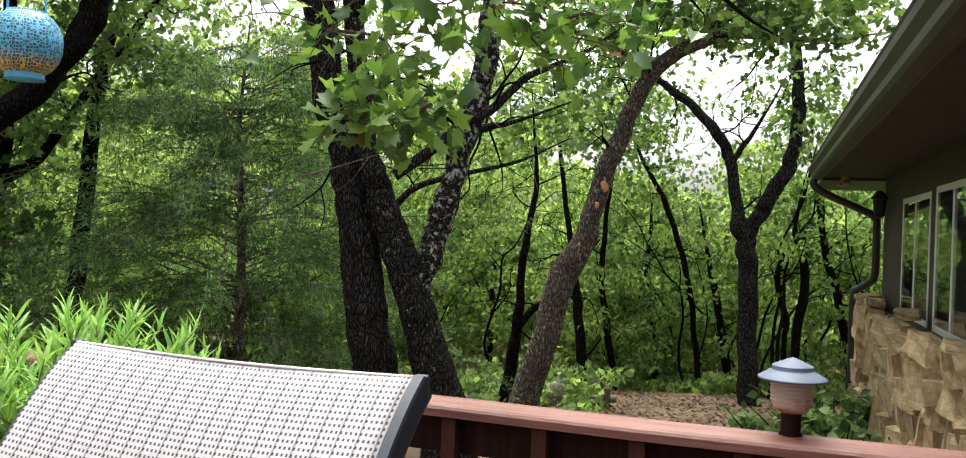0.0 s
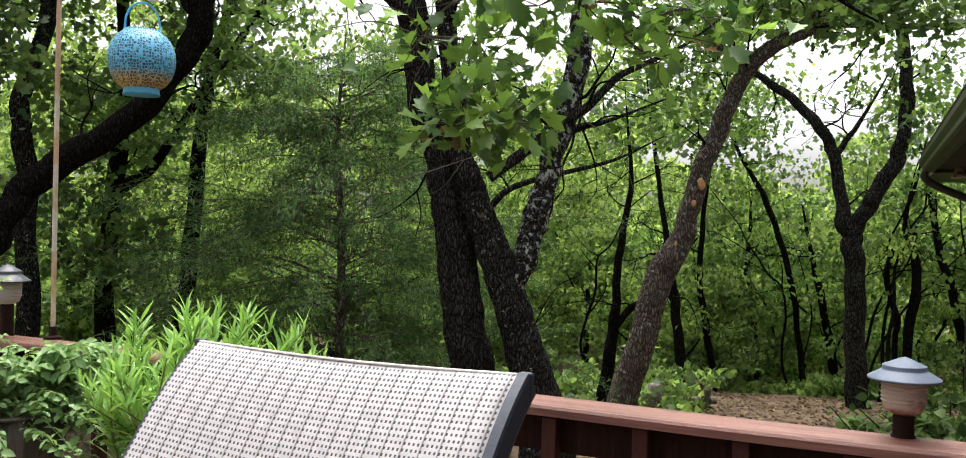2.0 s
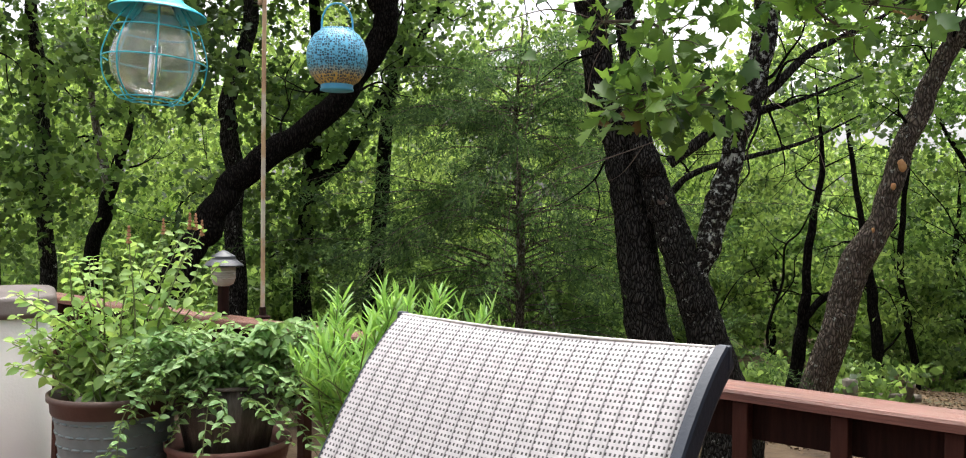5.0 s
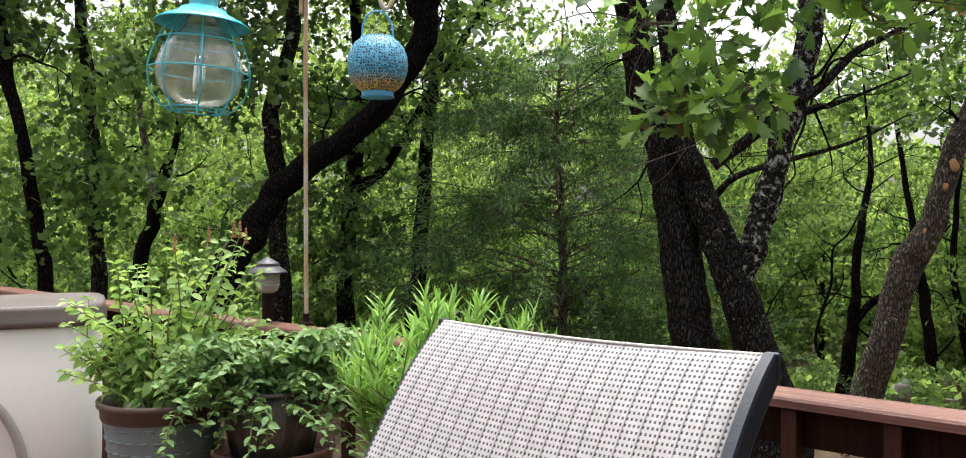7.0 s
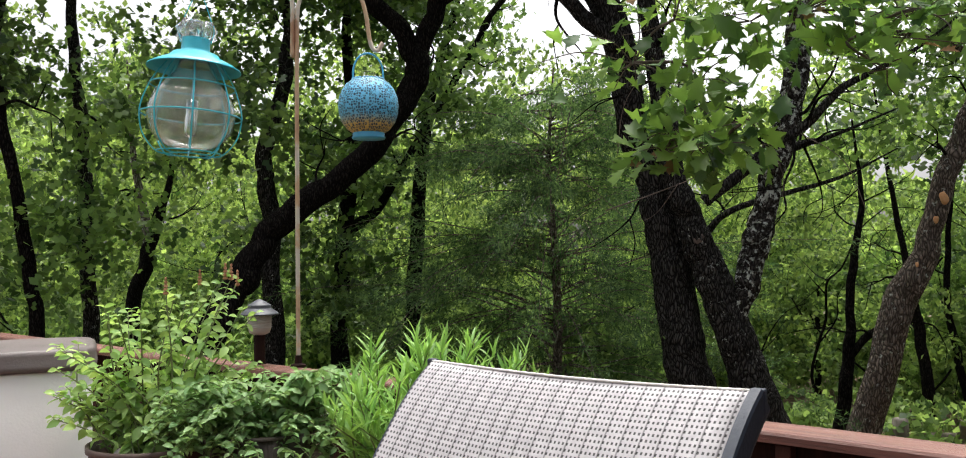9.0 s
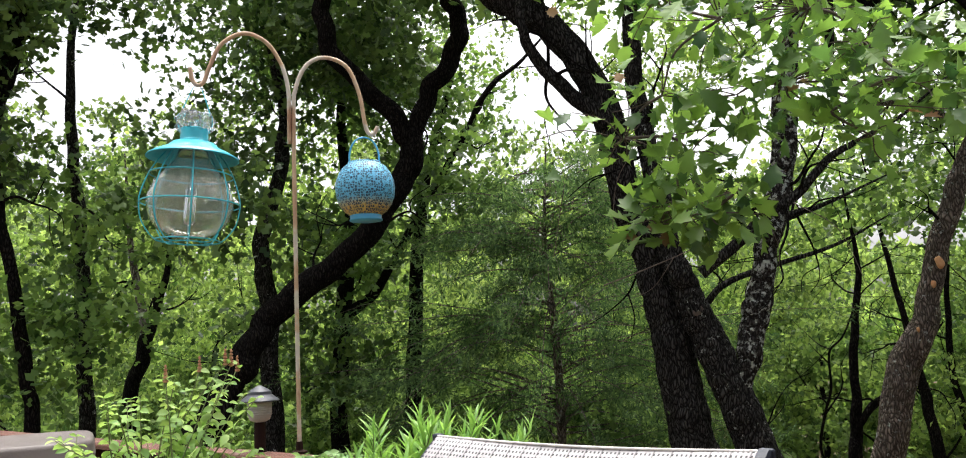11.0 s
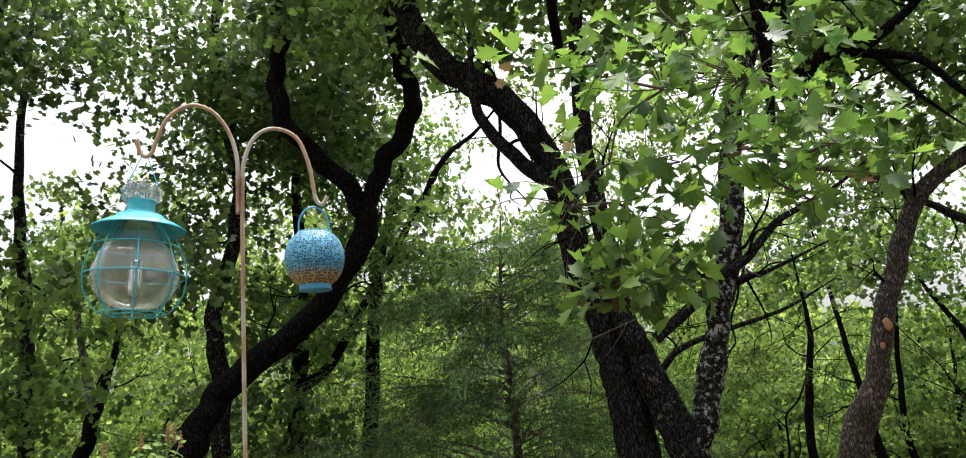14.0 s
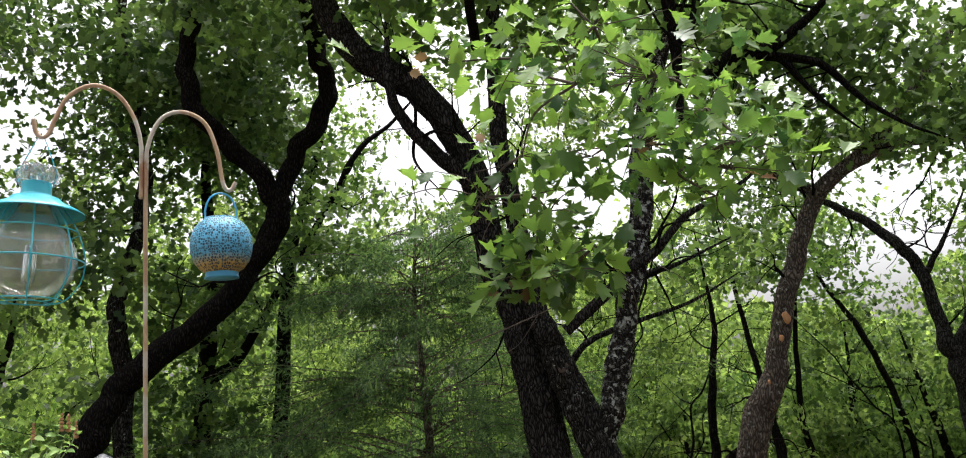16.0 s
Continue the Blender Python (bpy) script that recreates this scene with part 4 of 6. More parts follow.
E9 = [(-2.58, 15.79, -1.62, 0.062), (-2.59, 15.79, -0.62, 0.053), (-2.76, 15.76, 0.59, 0.049), (-2.73, 15.76, 1.37, 0.031)]
for i, (line, lab) in enumerate(((E1, "straight dark trunk among underbrush"), (E2, "thin dark trunk among underbrush"), (E3, "thin bowed dark trunk among underbrush"), (E4, "small leaning dark oak trunk"),
                                 (E5, "crooked small oak trunk"), (E6, "twisted dark oak sapling"), (E7, "leaning trunk beyond the house"), (E8, "thin dark trunk deep in the woods"), (E9, "thin dark trunk deep in the woods"))):
    top = line[-1]
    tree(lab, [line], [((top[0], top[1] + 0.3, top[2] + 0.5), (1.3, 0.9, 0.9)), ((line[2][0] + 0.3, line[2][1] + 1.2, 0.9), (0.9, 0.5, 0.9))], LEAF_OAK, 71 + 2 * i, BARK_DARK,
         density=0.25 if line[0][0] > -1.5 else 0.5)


def juniper():
    rng = np.random.RandomState(15)
    x0, y0 = -5.6, 7.6
    t = thing("juniper_tree", x0, y0, -0.9, "dark feathery juniper with drooping sprays behind the oak", "tree", "woodland trees")
    tube("trunk", [(x0, y0, -1.9, 0.06), (x0 + 0.05, y0, 1.0, 0.045), (x0 - 0.04, y0, 2.2, 0.028), (x0 + 0.05, y0, 3.4, 0.008)], BARK_BROWN, t, "", 12, 8, 0.1, 3)
    lines, at, rot, heads = [], [], [], []
    for i in range(260):
        z = -1.3 + 4.4 * rng.rand() ** 1.25
        a = rng.uniform(0, 2 * math.pi)
        ln = np.interp(z, [-1.3, 1.2, 3.2], [2.9, 2.7, 1.3]) * rng.uniform(0.35, 1.15)
        d = np.array([math.cos(a), math.sin(a)])
        up = rng.uniform(0.0, 0.6)
        pts = []
        for s in (0, 0.35, 0.7, 1.0):
            pts.append((x0 + d[0] * ln * s, y0 + d[1] * ln * s, z + up * ln * s - 0.38 * ln * s * s + rng.randn() * 0.05, 0.008 * (1 - s) + 0.002))
        lines.append(pts)
        sm = smooth_line(pts, 8)
        for q in sm[len(sm) // 3:]:
            if rng.rand() < 0.35:
                continue
            n = 48
            c = q[:3] + rng.randn(3) * np.array([0.09, 0.09, 0.05])
            along = rng.uniform(-0.16, 0.2, n)
            p = c + np.stack([d[0] * along, d[1] * along, -0.5 * np.abs(along)], 1) + rng.randn(n, 3) * np.array([0.045, 0.045, 0.02])
            at.append(p)
            heads.append(a + rng.randn(n) * 0.7)
    tubes("branch_growth", lines, BARK_BROWN, t, "thin brown branches", 5, 4)["kind"] = "stuff"
    at, heads = np.vstack(at), np.concatenate(heads)
    n = len(at)
    leaves("foliage", SPRAY, at, turns(rng, n, 0.6, heads), 0.08 * (0.5 + 0.8 * rng.rand(n)), NEEDLE, t)


juniper()


# branch cuts and the healed scar
def disc(name, at, facing, r, mat, parent, label, long=1.0):
    bm = bmesh.new()
    lathe(bm, [(0, 0.012), (r * 0.7, 0.012), (r, 0.004), (r * 1.12, -0.02)], 18)
    for v in bm.verts:
        v.co.x *= 1 + 0.35 * noise.noise((v.co.x * 30, v.co.y * 30, at[2] * 7))
        v.co.y *= 1 + 0.45 * noise.noise((v.co.x * 25 + 5, v.co.y * 25, at[2] * 9))
    m = Matrix.Translation(at) @ Vector(facing).to_track_quat("Z", "X").to_matrix().to_4x4() @ Matrix.Diagonal((long, 1, 1, 1))
    bmesh.ops.transform(bm, matrix=m, verts=bm.verts)
    return part(name, bm, mat, parent, label, True)


disc("branch_cut", (-2.010, 8.824, 1.841), (0.5, -0.8, 0.3), 0.036, CUT, lean_oak, "fresh orange cut wood", 1.6)
disc("branch_cut", (-2.087, 8.827, 1.642), (0.3, -0.9, 0.2), 0.022, CUT, lean_oak, "fresh orange cut wood", 1.7)
disc("branch_cut", (-2.242, 8.747, 1.228), (0.2, -0.95, 0.3), 0.014, CUT, lean_oak, "fresh orange cut wood", 1.5)
disc("branch_scar", (-3.040, 5.955, 1.465), (0.50, -0.86, 0.05), 0.048, SCAR, big_oak, "healed branch scar", 1.0)


for line in [[(-3.05, 4.70, 1.63, 0.0099), (-2.79, 4.86, 1.73, 0.0079), (-2.52, 5.00, 1.85, 0.0059), (-2.43, 5.04, 1.97, 0.0040)], [(-2.65, 4.93, 1.79, 0.0059), (-2.78, 4.86, 1.60, 0.0040), (-2.92, 4.78, 1.53, 0.0030)], [(-2.32, 5.10, 2.30, 0.0059), (-2.17, 5.16, 2.07, 0.0059), (-2.08, 5.20, 1.79, 0.0040), (-2.13, 5.18, 1.51, 0.0030)], [(-1.98, 5.24, 2.07, 0.0059), (-1.75, 5.32, 1.88, 0.0050), (-1.63, 5.36, 1.53, 0.0030)], [(-2.81, 4.84, 2.54, 0.0059), (-2.94, 4.77, 2.30, 0.0050), (-2.98, 4.74, 1.98, 0.0040)], [(-3.22, 4.58, 2.31, 0.0059), (-3.26, 4.55, 2.08, 0.0050), (-3.30, 4.52, 1.82, 0.0040)]]:
    tube("dead_twig", [(*q[:3], q[3] * 0.5) for q in line], TWIG, big_oak, "thin bare brown twig", 5, 6)


# ---- deck ----
RY, RZ = 1.944, 0.92
deck = thing("deck", -2.5, 0, 0, "red-brown stained wooden deck of long boards", "deck", kind="structure")
for i in range(29):
    y = RY + 0.06 - 0.145 * (i + 1)
    boxed("board", (-7.0, 1.15, y, y + 0.139, -0.038, 0.0), BOARD, deck, "", 0.004)
for x in (-6.8, -4.4, -2.0, 0.4):
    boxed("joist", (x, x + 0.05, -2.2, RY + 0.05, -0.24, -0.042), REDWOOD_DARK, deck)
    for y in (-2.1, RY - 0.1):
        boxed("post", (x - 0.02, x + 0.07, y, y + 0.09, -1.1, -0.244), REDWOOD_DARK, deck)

railing = thing("deck_railing", -2.5, RY, 0, "red-brown stained wooden deck railing with a flat cap", "railing", kind="structure")


def plank(x0, x1):
    """A cap board with eased edges and a slight cup."""
    bm = bmesh.new()
    n = 24
    prof = [(0.0, -0.028), (0.0, -0.010), (0.004, -0.003), (0.012, 0.0), (0.062, 0.0015), (0.113, 0.0), (0.121, -0.003), (0.125, -0.010), (0.125, -0.028)]
    rows_ = []
    for i in range(n + 1):
        x = x0 + (x1 - x0) * i / n
        w = 0.0015 * math.sin(x * 2.1) + 0.001 * math.sin(x * 5.3)
        rows_.append([bm.verts.new((x, RY + y + w, RZ + z + w)) for y, z in prof])
    for a, b in zip(rows_, rows_[1:]):
        for i in range(len(prof)):
            j = (i + 1) % len(prof)
            bm.faces.new((a[i], b[i], b[j], a[j]))
    bm.faces.new(rows_[0])
    bm.faces.new(rows_[-1][::-1])
    bmesh.ops.recalc_face_normals(bm, faces=bm.faces)
    return bm


for x0, x1 in ((-7.0, -3.402), (-3.398, 0.35), (0.354, 1.02)):
    part("cap_board", plank(x0, x1), REDWOOD, railing)
# rails and balusters below the cap wear colours with its shade painted in
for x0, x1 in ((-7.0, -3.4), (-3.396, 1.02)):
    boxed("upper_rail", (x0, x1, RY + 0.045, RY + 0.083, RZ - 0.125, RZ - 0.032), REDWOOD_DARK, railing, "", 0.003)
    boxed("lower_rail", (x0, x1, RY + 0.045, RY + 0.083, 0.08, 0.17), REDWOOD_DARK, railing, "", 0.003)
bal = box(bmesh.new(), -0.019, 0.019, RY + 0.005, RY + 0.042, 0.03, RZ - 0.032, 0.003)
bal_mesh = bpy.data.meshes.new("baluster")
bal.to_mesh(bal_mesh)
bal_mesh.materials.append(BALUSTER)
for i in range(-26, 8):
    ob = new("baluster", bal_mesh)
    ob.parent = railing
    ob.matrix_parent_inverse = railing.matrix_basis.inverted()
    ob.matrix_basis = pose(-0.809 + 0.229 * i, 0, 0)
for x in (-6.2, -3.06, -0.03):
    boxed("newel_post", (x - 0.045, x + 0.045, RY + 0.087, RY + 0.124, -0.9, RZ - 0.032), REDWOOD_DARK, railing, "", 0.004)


# ---- post lamps on the cap ----
def post_lamp(x, y, z, r, h, top, label, hat=0.045, glaze=None, deep=0.0786):
    glaze = glaze or FROST
    t = thing("post_lamp", x, y, z, label, "lamp", "lamps on the railing")
    c = (x, y, z)
    zl, zb = h - hat, h - hat - deep
    part("shade", lathe(bmesh.new(), [(0, h), (r * 0.10, h - 0.002), (r * 0.585, h - hat * 0.40), (r * 0.60, h - hat * 0.42), (r * 0.60, h - hat * 0.44), (r * 0.61, h - hat * 0.60), (r * 0.615, h - hat * 0.62), (r * 0.63, h - hat * 0.635), (r * 0.99, zl + 0.001), (r, zl), (r, zl - 0.004), (r * 0.95, zl - 0.004), (r * 0.55, zl + 0.006)], 40, c), top, t, "", True)
    lens = part("lens", lathe(bmesh.new(), [(r * 0.60, zl + 0.004), (r * 0.61, zl - 0.02), (r * 0.60, zb + 0.03), (r * 0.50, zb + 0.008), (r * 0.26, zb)], 32, c), glaze, t, "frosted plastic lens", True)
    ribs = bmesh.new()
    for k in range(6):
        zz = zl - 0.008 - k * (zl - zb - 0.03) / 6
        lathe(ribs, [(r * 0.60, zz + 0.0025), (r * 0.635, zz), (r * 0.60, zz - 0.0025)], 32, c)
    part("lens_rib", ribs, glaze, lens)["kind"] = "stuff"
    part("stem", lathe(bmesh.new(), [(r * 0.26, zb + 0.002), (r * 0.29, zb - 0.004), (r * 0.29, 0.004), (r * 0.34, 0.004), (r * 0.34, 0.0), (0, 0)], 24, c), REDWOOD_DARK, t, "brown stem")
    return t


post_lamp(-0.03, RY + 0.095, RZ, 0.073, 0.172, LAMP_GREY, "grey-blue domed post lamp with a rust-stained frosted lens")
post_lamp(-2.985, RY + 0.085, RZ, 0.078, 0.262, LAMP_DARK, "dull grey post lamp with a frosted lens on the railing", 0.06, FROST_GREY, 0.085)

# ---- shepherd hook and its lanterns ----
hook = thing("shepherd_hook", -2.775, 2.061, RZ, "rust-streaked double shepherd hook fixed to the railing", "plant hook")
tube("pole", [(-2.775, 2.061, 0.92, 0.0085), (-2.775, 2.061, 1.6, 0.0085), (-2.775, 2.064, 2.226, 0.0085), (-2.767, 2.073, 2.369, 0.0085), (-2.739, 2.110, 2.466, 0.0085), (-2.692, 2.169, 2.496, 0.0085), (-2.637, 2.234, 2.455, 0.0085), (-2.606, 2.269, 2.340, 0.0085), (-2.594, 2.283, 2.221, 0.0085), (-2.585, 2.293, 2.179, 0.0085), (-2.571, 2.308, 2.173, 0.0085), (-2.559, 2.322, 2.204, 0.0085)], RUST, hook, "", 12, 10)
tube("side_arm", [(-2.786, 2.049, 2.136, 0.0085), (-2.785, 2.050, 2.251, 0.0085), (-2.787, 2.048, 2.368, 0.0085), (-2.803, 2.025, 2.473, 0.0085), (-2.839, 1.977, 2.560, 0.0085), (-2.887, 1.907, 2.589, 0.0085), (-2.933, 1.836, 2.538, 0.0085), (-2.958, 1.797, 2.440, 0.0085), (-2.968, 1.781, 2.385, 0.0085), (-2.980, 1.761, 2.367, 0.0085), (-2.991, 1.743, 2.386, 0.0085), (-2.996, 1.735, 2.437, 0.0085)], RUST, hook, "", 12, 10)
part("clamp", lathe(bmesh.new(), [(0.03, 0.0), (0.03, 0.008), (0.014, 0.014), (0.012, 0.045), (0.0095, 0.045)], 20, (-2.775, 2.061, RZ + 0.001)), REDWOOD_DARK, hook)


def ring(bm, centre, r, wire, sides=40, across=None):
    """A wire hoop, flat or standing across a direction."""
    pts = []
    for i in range(sides + 1):
        a = 2 * math.pi * i / sides
        if across is None:
            pts.append((centre[0] + r * math.cos(a), centre[1] + r * math.sin(a), centre[2], wire))
        else:
            pts.append((centre[0] + r * math.cos(a) * across[0], centre[1] + r * math.cos(a) * across[1], centre[2] + r * math.sin(a), wire))
    add_tube(bm, pts, 1)
    return bm


def add_tube(bm, pts, steps=4, sides=8):
    v, f = tube_arrays(smooth_line(pts, steps) if steps > 1 else np.array(pts), sides)
    vs = [bm.verts.new(q) for q in v]
    for q in f:
        bm.faces.new([vs[i] for i in q])
    return bm


def cage_lantern(x, y, top):
    """top: height at which its wire hangs on the hook."""
    t = thing("cage_lantern", x, y, top - 0.64, "turquoise wire-caged lantern with a clear glass globe", "lantern", "hanging lanterns")
    zb = 2.08
    part("hat", lathe(bmesh.new(), [(0.052, zb + 0.105), (0.054, zb + 0.06), (0.062, zb + 0.050), (0.085, zb + 0.044), (0.10, zb + 0.028), (0.150, zb + 0.004), (0.176, zb - 0.012), (0.178, zb - 0.018), (0.150, zb - 0.006), (0.09, zb + 0.012), (0.05, zb + 0.03)], 56, (x, y, 0)), TURQ, t, "turquoise enamel brim", True)
    rng = np.random.RandomState(3)
    wrap = lathe(bmesh.new(), [(0.05, zb + 0.095), (0.07, zb + 0.115), (0.074, zb + 0.14), (0.06, zb + 0.165), (0.03, zb + 0.172), (0, zb + 0.168)], 28, (x, y, 0))
    for v in wrap.verts:
        v.co += Vector(rng.randn(3) * 0.005)
    part("plastic_wrap", wrap, CLEAR, t, "crumpled clear plastic wrap")
    globe = part("globe", lathe(bmesh.new(), [(0.055, zb + 0.02), (0.065, zb - 0.02), (0.095, zb - 0.06), (0.140, zb - 0.11), (0.163, zb - 0.17), (0.166, zb - 0.205), (0.152, zb - 0.262), (0.119, zb - 0.305), (0.07, zb - 0.330), (0, zb - 0.338)], 48, (x, y, 0)), GLOBE, t, "clear dusty glass globe", True)
    so = globe.modifiers.new("glass", "SOLIDIFY")
    so.thickness, so.offset = 0.003, 1
    part("candle_tube", lathe(bmesh.new(), [(0, zb - 0.13), (0.022, zb - 0.14), (0.024, zb - 0.26), (0.02, zb - 0.28), (0, zb - 0.285)], 20, (x, y, 0)), GLOBE, globe, "clear glass bulb inside the globe", True)
    for r, z in ((0.160, zb - 0.085), (0.189, zb - 0.20), (0.122, zb - 0.345), (0.07, zb - 0.352)):
        part("hoop", ring(bmesh.new(), (x, y, z), r, 0.0028), TURQ, t, "", True)
    for k in range(8):
        a = 2 * math.pi * (k + 0.35) / 8
        pts = [(x + r * math.cos(a), y + r * math.sin(a), z, 0.0028) for r, z in ((0.10, zb + 0.01), (0.136, zb - 0.04), (0.162, zb - 0.09), (0.185, zb - 0.16), (0.189, zb - 0.21), (0.174, zb - 0.28), (0.122, zb - 0.345), (0.06, zb - 0.353))]
        part("cage_wire", add_tube(bmesh.new(), pts, 5, 6), TURQ, t, "", True)
    bail = [(x - 0.035, y - 0.045, zb + 0.09, 0.0026), (x - 0.034, y - 0.044, zb + 0.16, 0.0026), (x - 0.022, y - 0.03, zb + 0.22, 0.002), (x, y, top, 0.0012),
            (x + 0.022, y + 0.03, zb + 0.22, 0.002), (x + 0.034, y + 0.044, zb + 0.16, 0.0026), (x + 0.035, y + 0.045, zb + 0.09, 0.0026)]
    part("bail", add_tube(bmesh.new(), bail, 6, 6), TURQ, t, "thin wire bail", True)
    # it hangs a little askew
    pivot = Matrix.Translation((x, y, top))
    t.matrix_basis = pivot @ Matrix.Rotation(radians(3.5), 4, Vector((x, y, 0)).normalized()) @ Matrix.Scale(0.98, 4) @ pivot.inverted() @ t.matrix_basis


cage_lantern(-2.982, 1.760, 2.374)


def ball_lantern(x, y, z):
    t = thing("ball_lantern", x, y, z - 0.125, "blue punched-metal ball lantern with a gold-flecked foot", "lantern", "hanging lanterns")
    prof = [(0.062, -0.110), (0.085, -0.094), (0.106, -0.066), (0.117, -0.032), (0.120, 0.0), (0.117, 0.030), (0.105, 0.062), (0.088, 0.086), (0.070, 0.100), (0.066, 0.104), (0.066, 0.108), (0.0, 0.106)]
    bm = lathe(bmesh.new(), prof, 64, (x, y, z))
    uv = bm.loops.layers.uv.new("UVMap")
    for f in bm.faces:
        angs = [math.atan2(l.vert.co.y - y, l.vert.co.x - x) for l in f.loops]
        for l, a in zip(f.loops, angs):
            if max(angs) - min(angs) > math.pi and a < 0:
                a += 2 * math.pi
            l[uv].uv = (a * 72 / (2 * math.pi), (l.vert.co.z - z + 0.12) * 96)
    part("shell", bm, BALL, t, "", True)
    part("foot", lathe(bmesh.new(), [(0.062, -0.108), (0.064, -0.113), (0.062, -0.123), (0.066, -0.126), (0.066, -0.132), (0.0, -0.132)], 40, (x, y, z)), TURQ_BALL, t, "", True)
    hp = [(x - 0.036, y - 0.048, z + 0.09, 0.004), (x - 0.035, y - 0.046, z + 0.15, 0.004), (x - 0.022, y - 0.03, z + 0.195, 0.004), (x, y, z + 0.212, 0.004),
          (x + 0.022, y + 0.03, z + 0.195, 0.004), (x + 0.035, y + 0.046, z + 0.15, 0.004), (x + 0.036, y + 0.048, z + 0.09, 0.004)]
    part("handle", add_tube(bmesh.new(), hp, 6), TURQ_BALL, t, "", True)


ball_lantern(-2.598, 2.278, 1.948)


# ---- patio chair ----
def patio_chair():
    l_, r_ = Vector((-0.956, 0.940, 1.173)), Vector((-0.424, 0.911, 1.177))
    across = (r_ - l_)
    w = across.length
    across.normalize()
    fwd = Vector((across.y, -across.x, 0)).normalized()
    t = thing("patio_chair", l_.x, l_.y, 0, "reclined patio chair with a white woven sling on a blue-grey frame", "chair")
    prof, p, s, ang = [], Vector((0, 0)), 0.0, 74.0
    while s < 1.5:
        prof.append((p.x, p.y, s))
        ang = np.interp(s, [0, 0.05, 0.12, 0.3, 0.8, 0.88, 0.98, 1.4, 1.5], [53, 44, 37, 29, 26, 75, 88, 92, 60])
        p = p + Vector((math.sin(radians(ang)), -math.cos(radians(ang)))) * 0.02
        s += 0.02
    bm = bmesh.new()
    uv = bm.loops.layers.uv.new("UVMap")
    n, rows_ = 20, []
    for h, z, s in prof:
        row = []
        for i in range(n + 1):
            u = i / n
            sag = -0.022 * math.sin(math.pi * u) * min(1, 0.35 + s * 3)
            row.append(bm.verts.new(l_ + across * (w * u) + fwd * h + Vector((0, 0, z + sag * 0.7)) - fwd * (sag * -0.5)))
        rows_.append(row)
    for a, (r0, r1) in enumerate(zip(rows_, rows_[1:])):
        for i in range(n):
            f = bm.faces.new((r0[i], r1[i], r1[i + 1], r0[i + 1]))
            for lp, (uu, vv) in zip(f.loops, ((i, a), (i, a + 1), (i + 1, a + 1), (i + 1, a))):
                lp[uv].uv = (uu / n * w, vv * 0.02)
    ob = part("sling", bm, SLING, t, "white woven mesh sling", True)
    so = ob.modifiers.new("thick", "SOLIDIFY")
    so.thickness, so.offset = 0.002, 0
    hem = [tuple(l_ + across * (w * i / 10) + Vector((0, 0, -0.022 * 0.35 * 0.7 * math.sin(math.pi * i / 10)))) + (0.002,) for i in range(11)]
    tube("hem", hem, SLING_HEM, t, "rolled fabric hem", 8, 3)
    for side, name in ((-1, "side_rail"), (1, "side_rail")):
        o = l_ - across * 0.003 if side < 0 else r_ + across * 0.009
        bm = bmesh.new()
        prev = None
        for k, (h, z, s) in enumerate(prof):
            q = prof[min(k + 1, len(prof) - 1)], prof[max(k - 1, 0)]
            dv = Vector((q[0][0] - q[1][0], q[0][1] - q[1][1])).normalized()
            nv = fwd * -dv.y + Vector((0, 0, dv.x))
            c = o + fwd * h + Vector((0, 0, z)) - nv * (0.008 if side < 0 else 0.0)
            ringv = [bm.verts.new(c + across * a * 0.008 + nv * b) for a, b in ((-0.8, 0.004), (0.8, 0.004), (1, 0.0), (1, -0.026), (0.8, -0.031), (-0.8, -0.031), (-1, -0.026), (-1, 0.0))]
            if prev:
                for i in range(8):
                    bm.faces.new((prev[i], ringv[i], ringv[(i + 1) % 8], prev[(i + 1) % 8]))
            else:
                bm.faces.new(ringv[::-1])
            prev = ringv
        bm.faces.new(prev)
        bmesh.ops.recalc_face_normals(bm, faces=bm.faces)
        rail = part(name, bm, FRAME, t)
        h, z, _ = prof[0]
        cap = o + Vector((0, 0, 0.002)) - fwd * 0.004
        part("end_cap", box(bmesh.new(), cap.x - 0.009, cap.x + 0.009, cap.y - 0.006, cap.y + 0.006, cap.z - 0.03, cap.z + 0.001, 0.003), FRAME, rail, "dark plastic end cap")
        for s0, lean in ((0.84, 0.0), (1.35, 0.05)):
            h, z, _ = min(prof, key=lambda q: abs(q[2] - s0))
            a = o + fwd * h + Vector((0, 0, z - 0.03))
            b = Vector((a.x, a.y, 0.0)) + fwd * lean
            tube("leg", [(*a, 0.013), (*((a + b) / 2), 0.013), (*b, 0.013)], FRAME, t, "", 10, 4)
    for s0 in (0.6, 1.4):
        h, z, _ = min(prof, key=lambda q: abs(q[2] - s0))
        a, b = l_ + fwd * h + Vector((0, 0, z - 0.07)), r_ + fwd * h + Vector((0, 0, z - 0.07))
        tube("crossbar", [(*a, 0.011), (*((a + b) / 2), 0.011), (*b, 0.011)], FRAME, t, "", 10, 4)


SLING_HEM = material("hem_cloth", ((0.55, 0.53, 0.51), (0.72, 0.70, 0.68)), 60, 0.8, 0.4, 200)
patio_chair()


